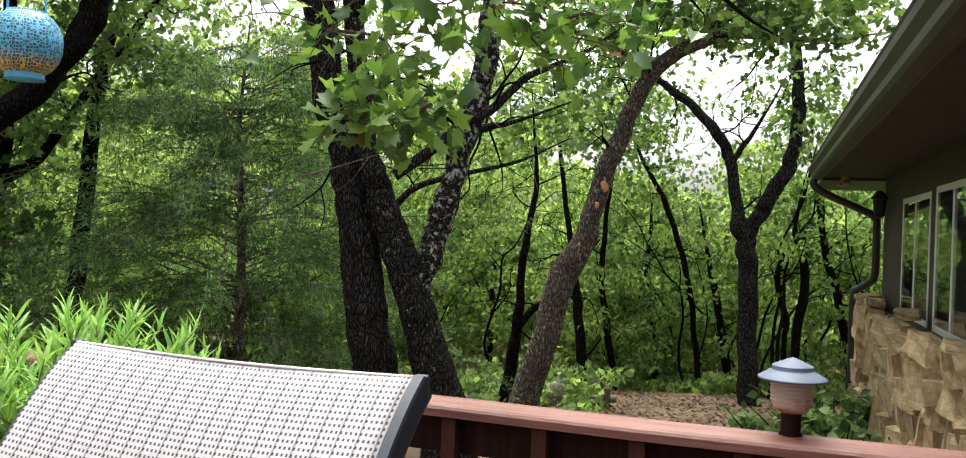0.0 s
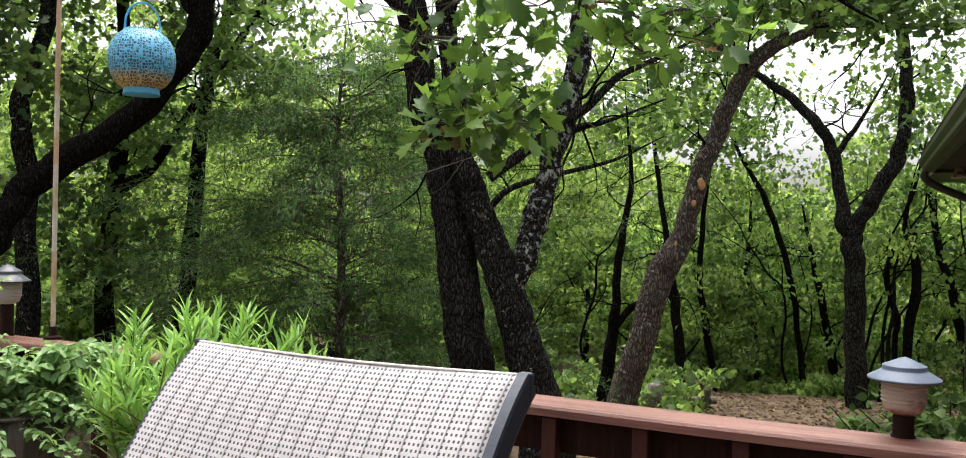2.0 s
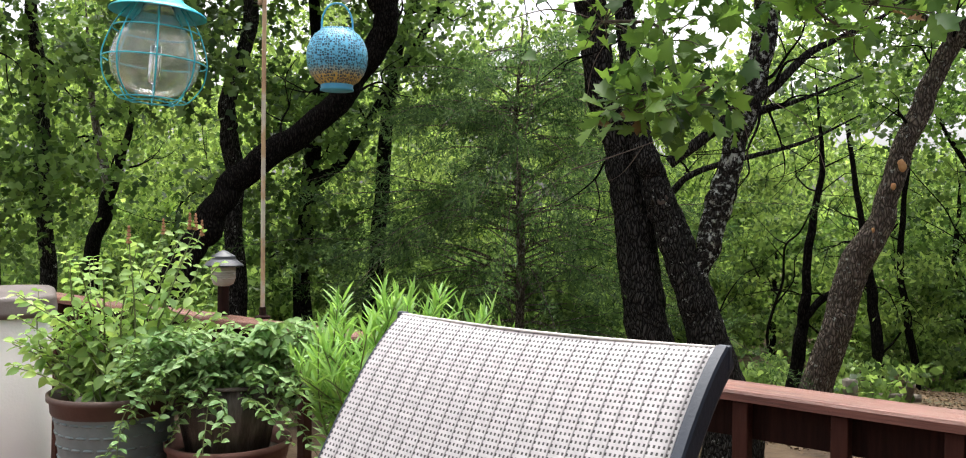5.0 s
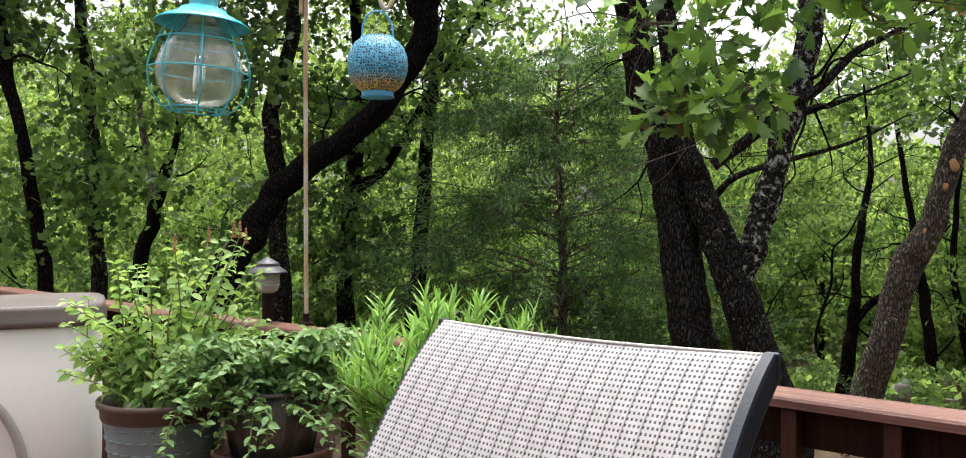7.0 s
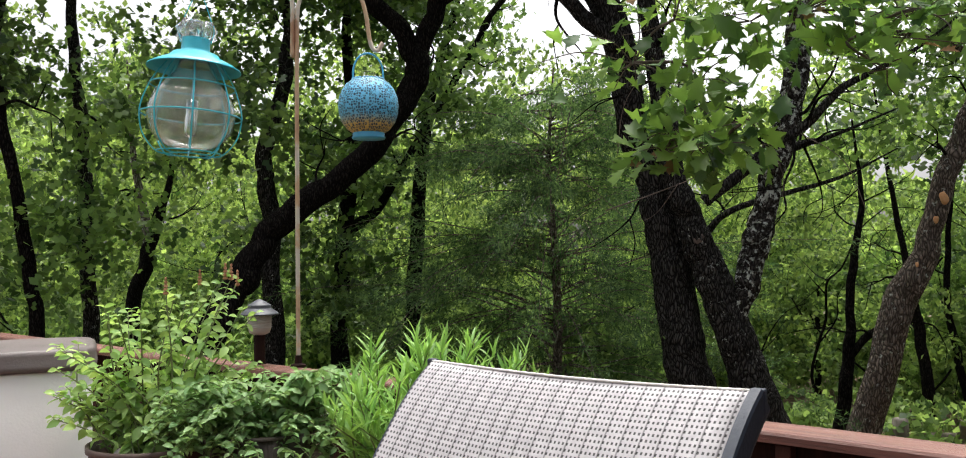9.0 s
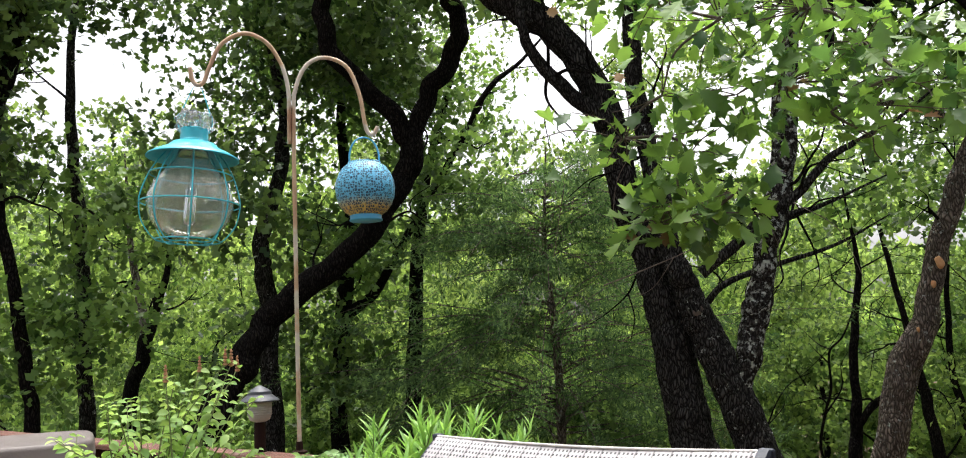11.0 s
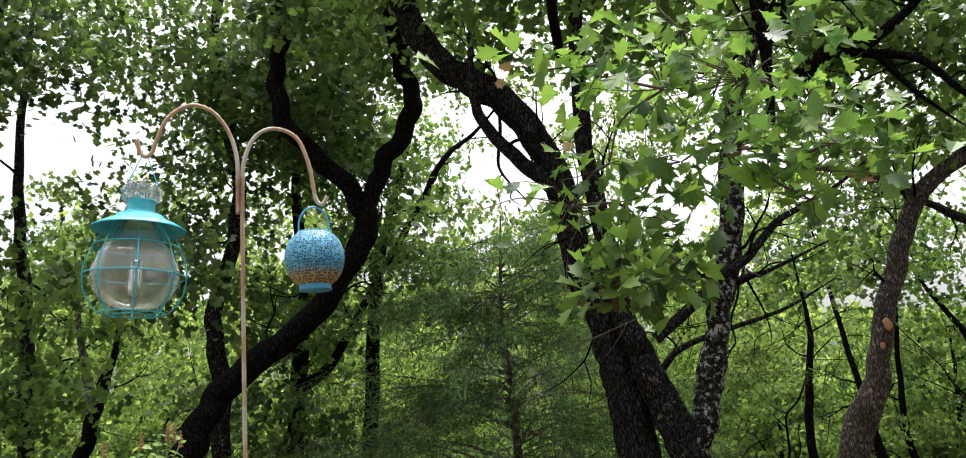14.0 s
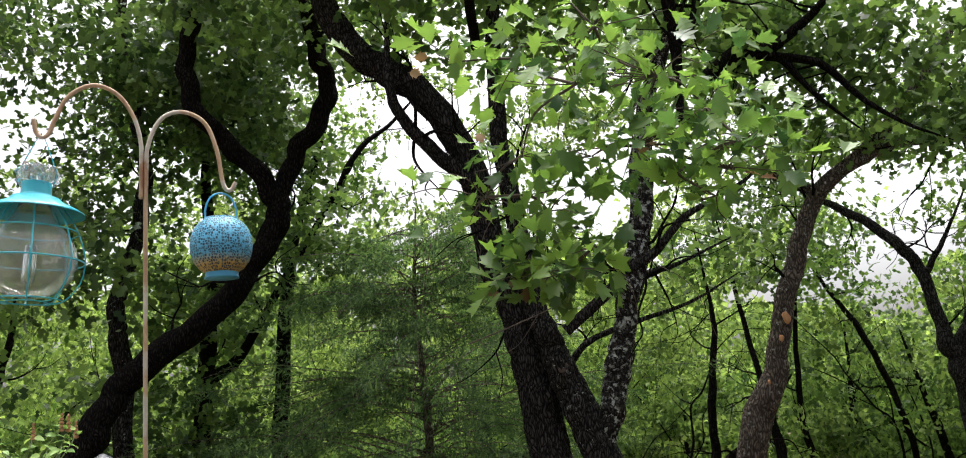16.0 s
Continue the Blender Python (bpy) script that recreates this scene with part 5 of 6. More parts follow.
# ---- bench, pots and plants ----
bench = thing("plant_bench", -2.1, 1.5, 0, "low red-brown wooden bench under the pots", "bench")
for k in range(3):
    boxed("slat", (-2.95, -1.25, 1.12 + 0.22 * k, 1.32 + 0.22 * k, 0.34, 0.37), REDWOOD_DARK, bench, "", 0.004)
for x in (-2.85, -1.4):
    for y in (1.16, 1.68):
        boxed("leg", (x, x + 0.06, y, y + 0.06, 0.0, 0.338), REDWOOD_DARK, bench, "", 0.004)


def pot(name, x, y, z0, z1, r, body, rim, label, rimh=0.07, lip=0.012):
    t = thing(name, x, y, z0, label, "flower pot", "pots on the deck")
    part("body", lathe(bmesh.new(), [(0, 0), (r * 0.66, 0), (r * 0.7, 0.006), (r * 0.90, z1 - z0 - rimh), (r * 0.90, z1 - z0 - rimh + 0.006)], 48, (x, y, z0)), body, t, "", True)
    part("rim", lathe(bmesh.new(), [(r * 0.90, z1 - z0 - rimh), (r * 0.945, z1 - z0 - rimh + 0.004), (r * 0.955, z1 - z0 - 0.022), (r, z1 - z0 - 0.018), (r, z1 - z0), (r * 0.95, z1 - z0), (r * 0.93, z1 - z0 - 0.06)], 48, (x, y, z0)), rim, t, "", True)
    bm = lathe(bmesh.new(), [(0, z1 - z0 - 0.045), (r * 0.45, z1 - z0 - 0.04), (r * 0.935, z1 - z0 - 0.05)], 32, (x, y, z0))
    part("soil", bm, SOIL, t, "dark potting soil", True)
    return t


def pot_basket_lines(parent, x, y, z0, r0, r1, h):
    """Raised wavy courses round the glazed body."""
    bm = bmesh.new()
    for k in range(9):
        f = (k + 0.5) / 9
        r = r0 + (r1 - r0) * f
        for j in range(26):
            a0 = 2 * math.pi * (j + 0.5 * (k % 2)) / 26
            pts = [(x + (r + 0.002) * math.cos(a0 + d), y + (r + 0.002) * math.sin(a0 + d), z0 + h * f, 0.005 - abs(d) * 0.02) for d in (-0.09, -0.03, 0.03, 0.09)]
            add_tube(bm, pts, 1, 5)
    part("weave_relief", bm, POT_GREY, parent.children[0], "", True)["kind"] = "stuff"


P1 = (-2.593, 1.362)
pot_a = pot("flower_pot", *P1, 0.37, 0.774, 0.198, POT_GREY, POT_RIM, "blue-grey ribbed pot with a brown rim holding a tall herb", 0.058)
pot_basket_lines(pot_a, *P1, 0.38, 0.198 * 0.70, 0.198 * 0.89, 0.774 - 0.37 - 0.068)
P2 = (-2.331, 1.594)
pot_b = pot("flower_pot", *P2, 0.37, 0.62, 0.195, POT_TERRA, POT_TERRA, "dull terracotta pot holding a dark wooden planter", 0.05)
planter = thing("wood_planter", *P2, 0.575, "dark streaked wooden planter overflowing with mint", "planter")
bm = lathe(bmesh.new(), [(0, 0), (0.125, 0), (0.145, 0.10), (0.16, 0.225), (0.15, 0.222)], 30, (*P2, 0.575))
for v in bm.verts:
    a = math.atan2(v.co.y - P2[1], v.co.x - P2[0])
    k = 1 + 0.035 * math.sin(5 * a + 1) + 0.02 * math.sin(11 * a)
    v.co.x, v.co.y = P2[0] + (v.co.x - P2[0]) * k, P2[1] + (v.co.y - P2[1]) * k
part("body", bm, POT_WOOD, planter, "", True)
part("rim", lathe(bmesh.new(), [(0.163, 0.222), (0.165, 0.23), (0.15, 0.232), (0.14, 0.2)], 30, (*P2, 0.575)), POT_WOOD, planter, "", True)
part("soil", lathe(bmesh.new(), [(0, 0.205), (0.148, 0.2)], 24, (*P2, 0.575)), SOIL, planter, "dark potting soil", True)
P3 = (-1.56, 1.50)
pot("flower_pot", *P3, 0.37, 0.66, 0.17, POT_TERRA, POT_TERRA, "dull terracotta pot of narrow-leaved herb", 0.05)
stone_ob = thing("pebble", P1[0] + 0.01, P1[1] - 0.1, 0.774 - 0.045, "round grey pebble on the soil", "stone")
bm = bmesh.new()
bmesh.ops.create_icosphere(bm, subdivisions=3, radius=0.03)
for v in bm.verts:
    v.co = Vector((v.co.x * 1.25, v.co.y, v.co.z * 0.8)) * (1 + 0.12 * noise.noise(v.co * 40)) + Vector((P1[0] + 0.01, P1[1] - 0.1, 0.774 - 0.028))
part("stone", bm, PEBBLE, stone_ob, "", True)


def herb(name, label, base, tips, leaf, shape, size, seed, pitch, per=2, bend=0.15, stem=0.003, taper=0.6, lift=0.5, start=0.2):
    """Stems from the pot's middle to the tips, with leaves in pairs all along."""
    rng = np.random.RandomState(seed)
    t = thing(name, base[0], base[1], base[2], label, "plant", "plants in pots")
    lines, at, rot, sz = [], [], [], []
    for tip in tips:
        b = np.array(base) + rng.randn(3) * np.array([0.05, 0.05, 0.0])
        tip = np.array(tip)
        mid = (b + tip) / 2 + np.array([rng.randn() * 0.03, rng.randn() * 0.03, bend * np.linalg.norm((tip - b)[:2]) + rng.randn() * 0.01])
        pts = [(*b, stem), (*mid, stem * 0.85), (*tip, stem * 0.45)]
        lines.append(pts)
        ln = np.linalg.norm(tip - b)
        sm = smooth_line(pts, 24)
        k = max(int(ln / pitch), 3)
        for j in range(k + 1):
            f = min(1.0, start + (1 - start) * (j + rng.rand() * 0.4) / k)
            q = sm[min(int(f * (len(sm) - 1)), len(sm) - 1)][:3]
            a0 = j * 1.57 + rng.rand() * 0.5
            for m in range(per):
                at.append(q)
                h = a0 + m * 2 * math.pi / per
                el = -lift - 0.5 * (f ** 3) + rng.randn() * 0.3
                ch, sh, ce, se = math.cos(h), math.sin(h), math.cos(el), math.sin(el)
                rz = np.array([[ch, -sh, 0], [sh, ch, 0], [0, 0, 1]])
                ry = np.array([[ce, 0, se], [0, 1, 0], [-se, 0, ce]])
                tw = rng.randn() * 0.55
                ct, st = math.cos(tw), math.sin(tw)
                rot.append(rz @ ry @ np.array([[1, 0, 0], [0, ct, -st], [0, st, ct]]))
                sz.append(size * (1 - taper * f * f) * rng.uniform(0.75, 1.2))
    tubes("stem_growth", lines, STEM, t, "thin green stems", 6, 8)["kind"] = "stuff"
    leaves("foliage", shape, np.array(at), np.array(rot), np.array(sz), leaf, t)
    return t


rng = np.random.RandomState(77)
b1 = (P1[0], P1[1], 0.774 - 0.05)
ac, aw = np.array([0.47, 0.88]), np.array([-0.88, 0.47])  # across and away from the deck's middle
tips = []
for k in range(74):
    tall = k < 24
    s = rng.uniform(-1, 0.85)
    h = rng.uniform(0.6, 1.0) if tall else rng.uniform(0.05, 0.5)
    z = 0.774 + 0.05 + 0.62 * h * (1 - 0.45 * abs(s - 0.3))
    o = ac * (s * 0.34 + 0.03) + aw * rng.uniform(-0.13 if tall else -0.05, 0.2)
    tips.append((b1[0] + o[0], b1[1] + o[1], z))
basil = herb("herb_plant", "tall green herb with rusty flower spikes in a pot", b1, tips, LEAF_BASIL, BASIL, 0.050, 5, 0.037, 2, 0.10, 0.0030, 0.35, -0.3, 0.10)
for tip in sorted(tips, key=lambda q: -q[2])[:5]:
    spike = bmesh.new()
    for j in range(5):
        r = 0.009 - 0.0012 * j
        lathe(spike, [(0, 0), (r, 0.004), (r * 0.8, 0.010), (0, 0.013)], 6, (tip[0], tip[1], tip[2] - 0.01 + 0.011 * j))
    part("flower_spike", spike, SEED, basil, "dry rusty flower spike")

b2 = (P2[0], P2[1], 0.77)
tips = []
for k in range(165):
    s, h = rng.uniform(-1, 1), rng.rand()
    low = rng.rand() < 0.15
    o = ac * (s * 0.40 + 0.04) + aw * (rng.uniform(-0.30, -0.12) if low else rng.uniform(-0.22, 0.14))
    z = 0.56 + 0.24 * h if low else 0.76 + 0.25 * h * (1 - 0.3 * abs(s))
    tips.append((b2[0] + o[0], b2[1] + o[1], z))
herb("mint_plant", "sprawling green mint spilling over its planter", b2, tips, LEAF_MINT, BASIL, 0.038, 9, 0.021, 2, 0.30, 0.0022, 0.25, -0.3)

b3 = (P3[0], P3[1], 0.62)
tips = []
for k in range(42):
    a, rr = rng.uniform(0, 2 * math.pi), math.sqrt(rng.rand())
    o = ac * (rr * math.cos(a) * 0.32 + 0.06) + aw * (rr * math.sin(a) * 0.2)
    z = 0.84 + 0.31 * (1 - 0.55 * rr * rr) * rng.uniform(0.55, 1.15)
    tips.append((b3[0] + o[0], b3[1] + o[1], z))
herb("lance_leaved_herb", "bushy bright green herb with long narrow leaves", b3, tips, LEAF_LANCE, LANCE, 0.098, 13, 0.019, 2, 0.12, 0.003, 0.40, 0.70)


# ---- resin bin ----
def resin_bin(x, y, yaw):
    t = thing("storage_bin", x, y, 0, "off-white resin bin with a taupe lid", "storage bin")

    def shell(bm, layers):
        prev = None
        for hx, hy, z, ex in layers:
            row = []
            for i in range(72):
                a = 2 * math.pi * i / 72
                c, s = math.cos(a), math.sin(a)
                row.append(bm.verts.new((math.copysign(abs(c) ** (2 / ex), c) * hx, math.copysign(abs(s) ** (2 / ex), s) * hy, z)))
            if prev:
                for i in range(72):
                    bm.faces.new((prev[i], prev[(i + 1) % 72], row[(i + 1) % 72], row[i]))
            else:
                bm.faces.new(row[::-1])
            prev = row
        bm.faces.new(prev)
        bmesh.ops.transform(bm, matrix=pose(x, y, 0, 0, 0, yaw), verts=bm.verts)
        return bm
    body = part("body", shell(bmesh.new(), [(0.27, 0.25, 0.0, 6), (0.275, 0.255, 0.02, 6), (0.285, 0.265, 0.5, 6), (0.29, 0.27, 0.958, 6), (0.285, 0.265, 0.964, 6)]), RESIN, t, "", True)
    part("lid", shell(bmesh.new(), [(0.290, 0.270, 0.962, 6), (0.302, 0.282, 0.965, 6), (0.305, 0.285, 0.985, 6), (0.300, 0.280, 0.992, 6), (0.302, 0.282, 1.020, 6), (0.296, 0.276, 1.034, 6), (0.284, 0.264, 1.040, 6), (0.275, 0.255, 1.034, 6), (0.2, 0.18, 1.046, 5), (0.1, 0.09, 1.05, 4)]), RESIN_LID, t, "taupe resin lid", True)
    # raised grey arc across the front of the body
    pts = []
    for i in range(13):
        a = radians(8 + 82 * i / 12)
        pts.append(Vector((-0.13 + 0.27 * math.sin(a) - 0.10, -0.2715, 0.46 + 0.34 * math.cos(a))))
    line = [(*(pose(x, y, 0, 0, 0, yaw) @ q), 0.016) for q in pts]
    tube("moulded_arc", line, RESIN_ARC, body, "raised grey arc", 8, 3)


resin_bin(-3.398, 1.226, 65.0)


# ---- the near oak bough over the railing ----
def near_bough():
    rng = np.random.RandomState(21)
    root = (-3.50, 5.80, 4.1)
    knot = (-1.95, 3.75, 3.55)
    tube("bough", [(*root, 0.045), (-2.9, 4.8, 4.15, 0.036), (*knot, 0.026)], BARK_DARK, big_oak, "", 10, 8, 0.1, 2)
    spots = [(-1.59, 3.83, 3.09, 0.22, 68), (-1.33, 3.93, 2.78, 0.20, 68), (-1.12, 3.99, 2.58, 0.18, 64), (-0.95, 3.93, 2.36, 0.14, 44), (-1.47, 3.88, 2.44, 0.20, 68), (-1.20, 3.86, 2.28, 0.15, 44), (-1.74, 3.87, 2.83, 0.20, 51), (-2.05, 3.84, 3.05, 0.20, 40), (-2.41, 3.74, 3.10, 0.16, 23), (-2.02, 3.74, 2.48, 0.18, 44), (-2.19, 3.64, 2.28, 0.15, 27), (-1.87, 3.70, 2.16, 0.15, 44), (-1.89, 3.58, 1.92, 0.13, 44), (-1.73, 3.55, 1.83, 0.12, 40), (-1.93, 3.45, 1.80, 0.10, 23), (-1.60, 3.61, 1.93, 0.10, 17), (-1.10, 3.89, 2.12, 0.10, 13), (-1.70, 3.89, 2.44, 0.16, 34)]
    lines, at, hd, dirs = [], [], [], []
    joined = [np.array(knot)]
    for (x, y, z, s, n) in spots:
        e = np.array((x, y, z))
        k = min(joined, key=lambda q: np.linalg.norm(q - e))
        joined.append(e)
        mid = (k + e) / 2 + np.array([rng.randn() * 0.08, rng.randn() * 0.06, 0.03])
        lines.append([(*k, 0.009), (*mid, 0.007), (*e, 0.004)])
        for _ in range(n):
            p = e + rng.randn(3) * np.array([s, s, s * 0.6])
            if rng.rand() < 0.22:
                lines.append([(*(e + (p - e) * 0.05), 0.0035), (*(e + (p - e) * 0.55 + rng.randn(3) * 0.02), 0.003), (*p, 0.002)])
            at.append(p)
            d = p - e
            hd.append(math.atan2(d[1], d[0]) + rng.randn() * 0.7)
            dirs.append(s)
    tubes("bough_twig_growth", lines, TWIG, big_oak, "thin brown twigs", 6, 5)["kind"] = "stuff"
    at, hd = np.array(at), np.array(hd)
    n = len(at)
    rot = turns(rng, n, 0.62, hd)
    tilt = np.array([[math.cos(0.35), 0, math.sin(0.35)], [0, 1, 0], [-math.sin(0.35), 0, math.cos(0.35)]])
    rot = rot @ tilt
    size = 0.132 * (0.65 + 0.6 * rng.rand(n))
    meshes = []
    for k in range(4):
        v, f = leaf_shape((0.012, 0.03, 0.18 + 0.08 * rng.rand(), 0.13, 0.32 + 0.12 * rng.rand(), 0.21, 0.28 + 0.1 * rng.rand(), 0.15, 0.02), rng.uniform(-0.1, 0.5), rng.uniform(0.05, 0.35), True, LOBES)
        me = arrays("leaf", v, f)
        me.materials.append(LEAF_SINGLE)
        meshes.append(me)
    inv = big_oak.matrix_basis.inverted()
    few = min(n, 300)
    for i in range(few):
        ob = new("leaf", meshes[i % 4])
        ob.parent = big_oak
        ob.matrix_parent_inverse = inv
        m = Matrix(rot[i].tolist()).to_4x4()
        ob.matrix_basis = Matrix.Translation(at[i]) @ m @ Matrix.Scale(size[i], 4)
    if n > few:
        ob = leaves("bough_leaves", OAK_LEAF, at[few:], rot[few:], size[few:], LEAF_NEAR, big_oak)
        ob["kind"] = "stuff"
    old = np.array([(-2.354, 3.296, 2.976), (-2.372, 3.284, 2.897), (-1.374, 3.807, 2.416), (-1.364, 3.811, 2.393), (-2.055, 3.489, 1.759), (-2.039, 3.498, 1.801), (-0.915, 3.943, 2.175), (-0.890, 3.948, 2.184), (-1.954, 3.546, 1.792), (-2.104, 3.460, 2.561)]) + 0
    leaves("withered_leaves", OAK_LEAF, old, turns(rng, len(old), 0.7), np.full(len(old), 0.085), LEAF_OLD, big_oak, "withered orange-brown leaves")


def single_leaf_material():
    m = LEAF_NEAR.copy()
    m.name = "oak_leaf_single"
    n, k = m.node_tree.nodes, m.node_tree.links
    info = n.new("ShaderNodeObjectInfo")
    ramp = next(q for q in n if q.bl_idname == "ShaderNodeValToRGB")
    k.new(info.outputs["Random"], ramp.inputs[0])
    return m


LEAF_SINGLE = single_leaf_material()
near_bough()

# ---- house ----
house = thing("house", 1.2, 6, -0.9, "low brown house with ledge-stone walls and a deep eave", "house", kind="structure")
HM = pose(0, 0, 0, 0, 0, 2.9)
WX, SX = 1.13, 0.95
SOF = 2.0


def hbox(name, dims, mat, parent, label="", bevel=0.0):
    return boxed(name, dims, mat, parent, label, bevel, HM)


WINS = ((6.82, 8.10, 0.76, 1.73), (5.47, 6.62, 0.76, 1.75))
ys = [-3.0, 5.47, 6.62, 6.82, 8.10, 9.30]
for y0, y1 in zip(ys, ys[1:]):
    if any(abs(y0 - w[0]) < 0.01 for w in WINS):
        hbox("wall", (WX, WX + 0.16, y0, y1, -1.1, 0.76), SIDING, house)
        hbox("wall", (WX, WX + 0.16, y0, y1, 1.75 if y0 < 6 else 1.73, 2.3), SIDING, house)
    else:
        hbox("wall", (WX, WX + 0.16, y0, y1, -1.1, 2.3), SIDING, house)
hbox("end_wall", (WX + 0.163, WX + 6, 9.14, 9.30, -1.1, 2.3), SIDING, house)
hbox("back_wall", (WX + 5.84, WX + 6, -3.0, 9.137, -1.1, 2.3), SIDING, house)
hbox("near_wall", (WX + 0.163, WX + 5.837, -3.0, -2.84, -1.1, 2.3), SIDING, house)
# sheet added behind the windows, indoor shade painted as near-black
hbox("dark_room", (WX + 0.9, WX + 0.95, 5.0, 8.6, 0.0, 2.2), CURTAIN, house, "near-black sheet standing for the dim interior")
for y0, y1, z0, z1 in WINS:
    fr = bmesh.new()
    for d in ((y0, y1, z0, z0 + 0.045), (y0, y1, z1 - 0.045, z1), (y0, y0 + 0.04, z0 + 0.045, z1 - 0.045), (y1 - 0.04, y1, z0 + 0.045, z1 - 0.045),
              ((y0 + y1) / 2 - 0.018, (y0 + y1) / 2 + 0.018, z0 + 0.045, z1 - 0.045)):
        box(fr, WX - 0.006, WX + 0.02, *d, 0.004, None)
    bmesh.ops.transform(fr, matrix=HM, verts=fr.verts)
    w = part("window", fr, WHITE, house, "white sliding window frame")
    for a, b in ((y0 + 0.042, (y0 + y1) / 2 - 0.02), ((y0 + y1) / 2 + 0.02, y1 - 0.042)):
        g = hbox("pane", (WX - 0.002, WX + 0.003, a, b, z0 + 0.047, z1 - 0.047), PANE, w, "dark reflecting glass pane")
    for a, b in (((y0 + y1) / 2 + 0.035, y1 - 0.055),):
        cu = bmesh.new()
        nseg = 40
        prev = None
        for i in range(nseg + 1):
            yy = a + (b - a) * i / nseg
            xx = WX + 0.12 + 0.012 * math.sin(i * 1.5)
            cur = (cu.verts.new((xx, yy, z0)), cu.verts.new((xx, yy, z1)))
            if prev:
                cu.faces.new((prev[0], cur[0], cur[1], prev[1]))
            prev = cur
        bmesh.ops.transform(cu, matrix=HM, verts=cu.verts)
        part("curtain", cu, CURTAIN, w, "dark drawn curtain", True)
hbox("soffit", (0.56, WX + 0.1, -3.4, 9.50, SOF, SOF + 0.02), SOFFIT, house, "dark board soffit")
hbox("fascia", (0.535, 0.557, -3.4, 9.50, SOF - 0.03, SOF + 0.16), GUTTER, house, "", 0.003)
hbox("rake_board", (0.56, WX + 6, 9.503, 11.275, SOF - 0.03, SOF + 0.16), GUTTER, house)
gut = bmesh.new()
prof = [(0.533, 0.12), (0.533, 0.0), (0.47, 0.0), (0.455, 0.02), (0.45, 0.05), (0.425, 0.085), (0.42, 0.115), (0.43, 0.12), (0.43, 0.112), (0.436, 0.085), (0.458, 0.052), (0.462, 0.025), (0.472, 0.008), (0.525, 0.008), (0.525, 0.12)]
prev = None
for y in np.linspace(-3.4, 9.50, 18):
    cur = [gut.verts.new((x, y, SOF - 0.03 + z)) for x, z in prof]
    if prev:
        for i in range(len(prof)):
            j = (i + 1) % len(prof)
            gut.faces.new((prev[i], cur[i], cur[j], prev[j]))
    else:
        gut.faces.new(cur)
    prev = cur
gut.faces.new(prev[::-1])
bmesh.ops.recalc_face_normals(gut, faces=gut.faces)
bmesh.ops.transform(gut, matrix=HM, verts=gut.verts)
part("gutter", gut, GUTTER, house, "dark brown metal gutter")
roof = bmesh.new()
box(roof, 0, 4.2, -3.5, 9.6, 0, 0.05, 0.0)
bmesh.ops.transform(roof, matrix=HM @ pose(0.47, 0, SOF + 0.12, 0, -22, 0), verts=roof.verts)
part("roof", roof, SHINGLE, house, "dark shingle roof")
spout = [(0.48, 9.36, SOF - 0.02), (0.48, 9.36, SOF - 0.09), (0.60, 9.35, 1.82), (1.0, 9.35, 1.64), (1.06, 9.35, 1.58), (1.07, 9.35, 1.5), (1.07, 9.35, 1.06), (1.03, 9.38, 0.96), (0.93, 9.45, 0.88), (0.89, 9.46, 0.80), (0.89, 9.46, 0.2), (0.89, 9.46, -0.75)]
tube("downspout", [(*(HM @ Vector(q)), 0.038) for q in spout], GUTTER, house, "brown metal downspout", 10, 5)
lampb = lathe(bmesh.new(), [(0, 0.24), (0.03, 0.235), (0.075, 0.17), (0.08, 0.16), (0.06, 0.155), (0.045, 0.0), (0.02, -0.02), (0, -0.02)], 6, tuple(HM @ Vector((1.03, 8.85, 1.60))))
part("wall_lamp", lampb, CURTAIN, house, "black wall lantern under the eave")
for y in (9.3, 9.15):
    bm = bmesh.new()
    lathe(bm, [(0, 0.05), (0.025, 0.05), (0.03, 0.02), (0.055, -0.03), (0.06, -0.05), (0, -0.055)], 20, tuple(HM @ Vector((0.75, y, SOF - 0.05))))
    part("flood_bulb", bm, FROST, house, "white flood bulb", True)

# stone veneer, stone by stone
core = bmesh.new()
box(core, SX + 0.05, WX - 0.003, 2.2, 9.38, -1.1, 0.72)
bmesh.ops.transform(core, matrix=HM, verts=core.verts)
veneer = part("stone_veneer", core, MORTAR, house, "rough tan ledge-stone veneer")
rng = np.random.RandomState(33)
stone_meshes = []
for k in range(9):
    bm = bmesh.new()
    box(bm, -0.5, 0.5, -0.5, 0.5, -0.5, 0.5)
    bmesh.ops.subdivide_edges(bm, edges=bm.edges[:], cuts=1, use_grid_fill=True)
    for v in bm.verts:
        v.co += Vector(rng.uniform(-0.08, 0.08, 3))
        v.co *= 1 - 0.12 * max(0, v.co.length - 0.6)
    me = bpy.data.meshes.new("stone")
    bm.to_mesh(me)
    bm.free()
    me.materials.append(STONE)
    stone_meshes.append(me)


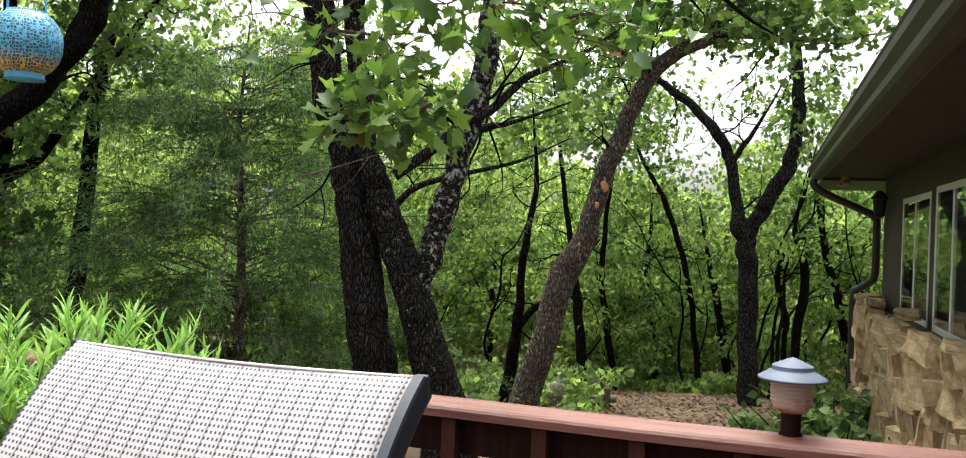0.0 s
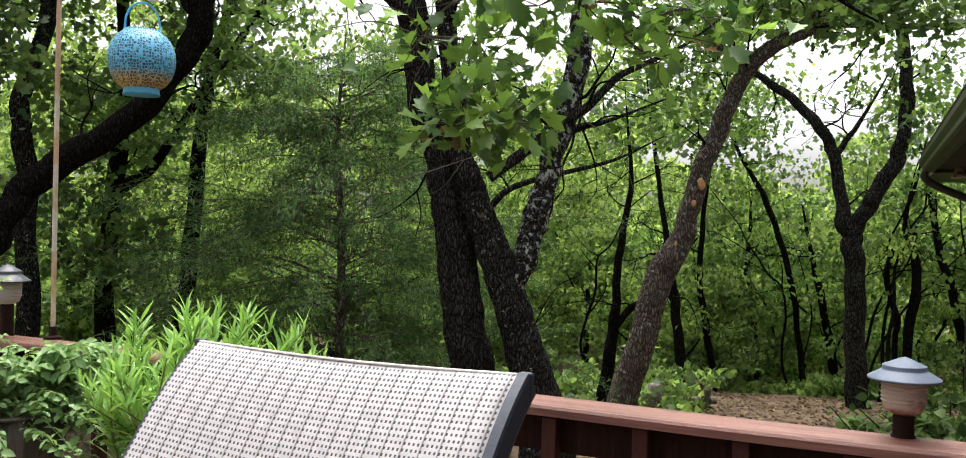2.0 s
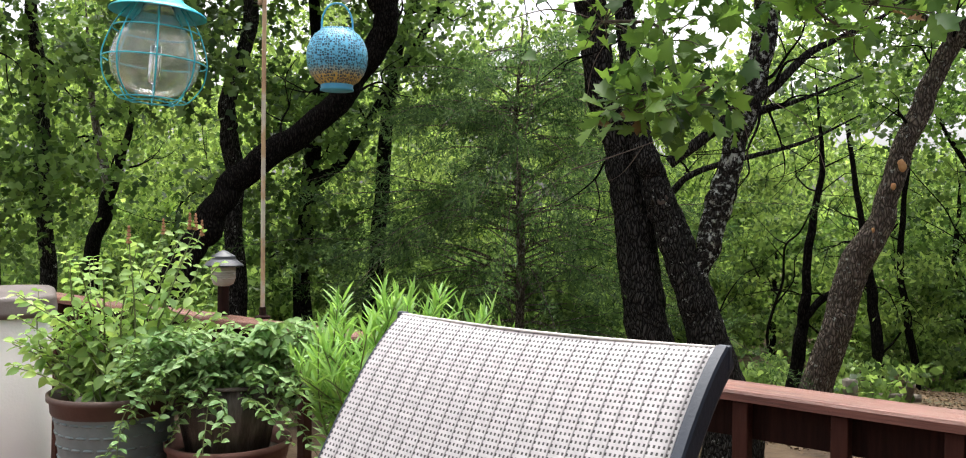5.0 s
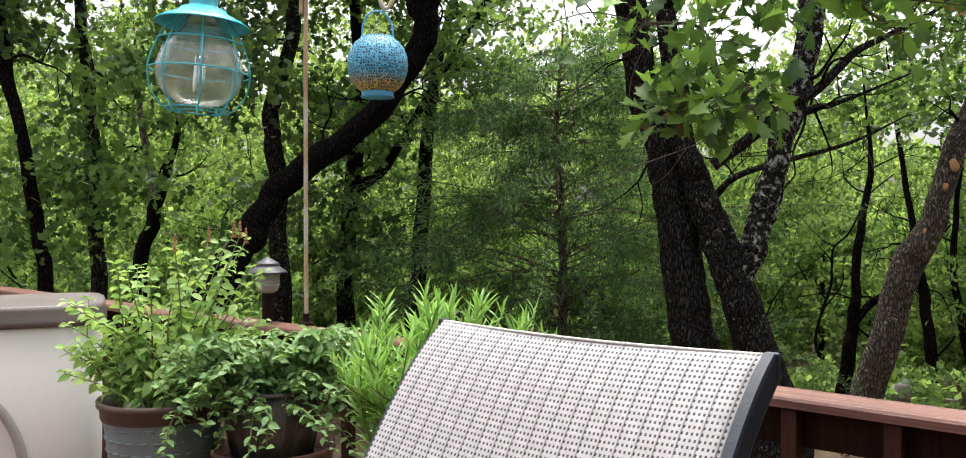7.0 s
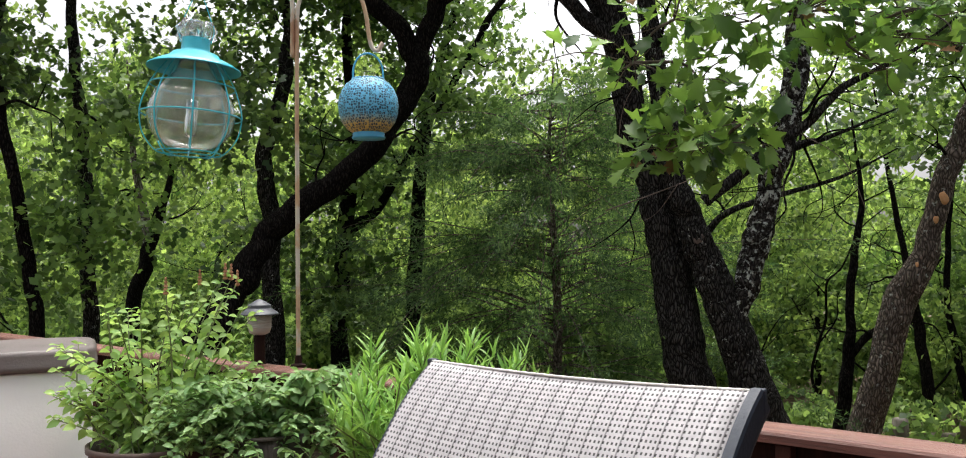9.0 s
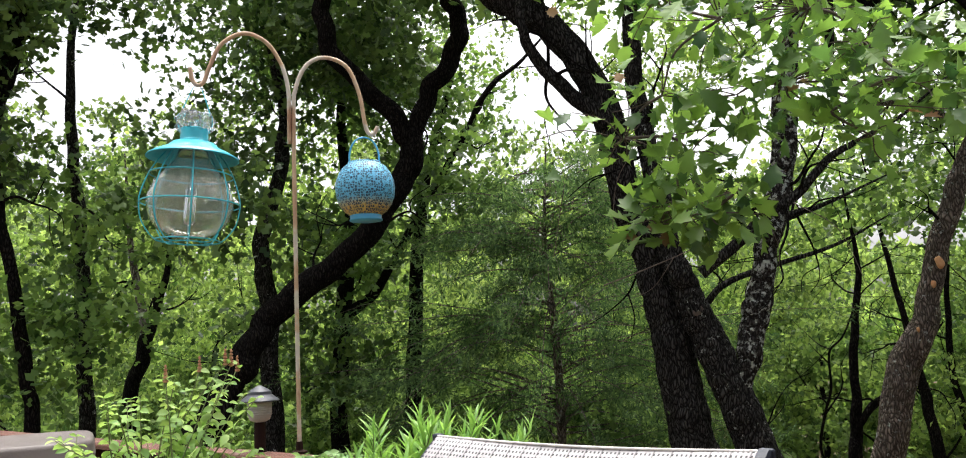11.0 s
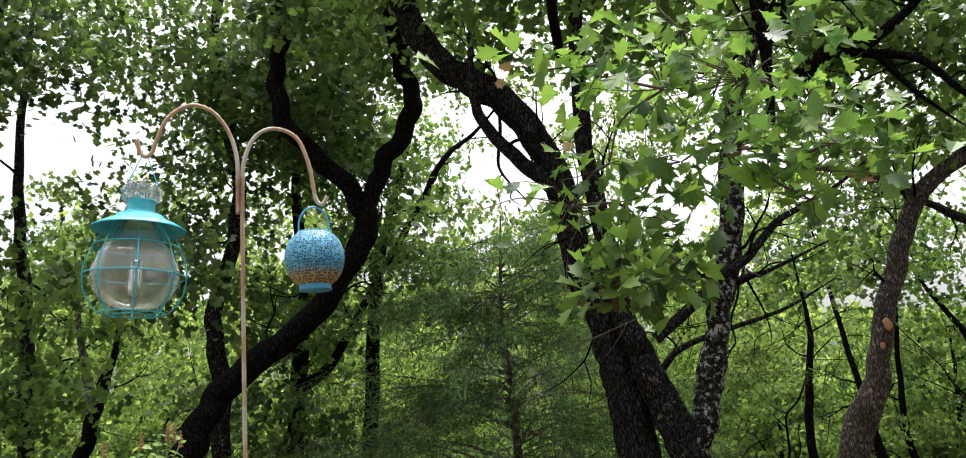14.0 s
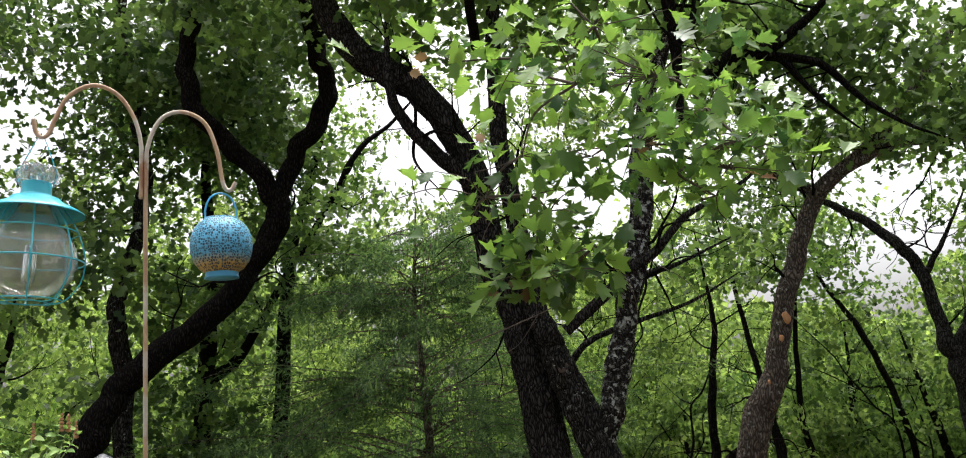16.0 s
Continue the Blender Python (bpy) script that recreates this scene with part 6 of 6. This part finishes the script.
def stone(y, z, dy, dz, dx, out=0.0, lean=0.0):
    ob = new("stone", stone_meshes[rng.randint(9)])
    ob.parent = veneer
    ob.matrix_basis = HM @ pose(SX + 0.04 - out, y, z, lean, rng.uniform(-10, 10), rng.uniform(-14, 14)) @ Matrix.Diagonal((dx, dy * 1.08, dz * 1.06, 1))


y = 3.4
count = 0
while y < 9.35:
    w = rng.uniform(0.20, 0.46)
    top = 0.74 if any(a - 0.12 < y < b + 0.02 for a, b, _, _ in WINS) else 0.82
    z = -0.85
    while z < top - 0.05:
        h = min(rng.uniform(0.09, 0.30), top - z)
        if rng.rand() < 0.25 and h > 0.2:
            for q in (0, 1):
                stone(y + w * (0.25 + 0.5 * q), z + h / 2, w * 0.5, h, rng.uniform(0.10, 0.16), rng.uniform(-0.04, 0.08), rng.uniform(-8, 8))
                count += 1
        else:
            stone(y + w / 2, z + h / 2, w, h, rng.uniform(0.10, 0.18), rng.uniform(-0.04, 0.08), rng.uniform(-8, 8))
            count += 1
        z += h
    y += w
for yy, zz in ((8.5, 0.82), (9.0, 0.83), (6.71, 0.86), (7.2, 0.71), (7.8, 0.71), (5.6, 0.71), (6.2, 0.71), (4.9, 0.83)):
    stone(yy, zz, 0.34, 0.055, 0.17, 0.01)


# ---- ground-level details by the house ----
def shrub(x, y, z, r, h, label, seed, mat):
    t = thing("shrub", x, y, z, label, "shrub")
    rng2 = np.random.RandomState(seed)
    lines = []
    for _ in range(14):
        d = rng2.randn(3) * np.array([r * 0.5, r * 0.5, 0])
        lines.append([(x, y, z - 0.1, 0.012), (x + d[0] * 0.5, y + d[1] * 0.5, z + h * 0.5, 0.008), (x + d[0], y + d[1], z + h * rng2.uniform(0.7, 1.15), 0.003)])
    tubes("stem_growth", lines, BARK_DARK, t)["kind"] = "stuff"
    c = blob(rng2, (x, y, z + h * 0.5), (r, r, h * 0.55), 90)
    at = clumps(rng2, c, 22, 0.08)
    k = len(at)
    leaves("foliage", OVATE, at, turns(rng2, k, 0.6), 0.075 * (0.6 + 0.8 * rng2.rand(k)), mat, t)


hv = HM @ Vector((0.55, 7.6, -0.72))
shrub(hv.x, hv.y, -0.72, 0.72, 0.85, "dark green shrub against the stone wall", 3, LEAF_DEEP)
hv = HM @ Vector((0.5, 6.5, -0.72))
shrub(hv.x, hv.y, -0.72, 0.62, 0.85, "dark green shrub against the stone wall", 4, LEAF_DEEP)
stump = thing("tree_stump", -2.75, 9.9, -0.75, "small grey weathered stump", "stump")
part("trunk", lathe(bmesh.new(), [(0.10, -0.3), (0.085, 0.1), (0.08, 0.24), (0.05, 0.26), (0, 0.25)], 14, (-2.75, 9.9, -0.68)), GREY_WOOD, stump, "", True)
for i, (a, b) in enumerate((((-2.6, 10.0, -0.62), (-2.1, 10.2, -0.6)), ((-2.25, 10.1, -0.7), (-2.15, 10.0, -0.42)))):
    lg = thing("old_timber", a[0], a[1], a[2], "weathered grey timber lying on the ground", "timber")
    tube("log", [(*a, 0.05), (*((Vector(a) + Vector(b)) / 2), 0.05), (*b, 0.045)], GREY_WOOD, lg, "", 8, 4, 0.1, i)
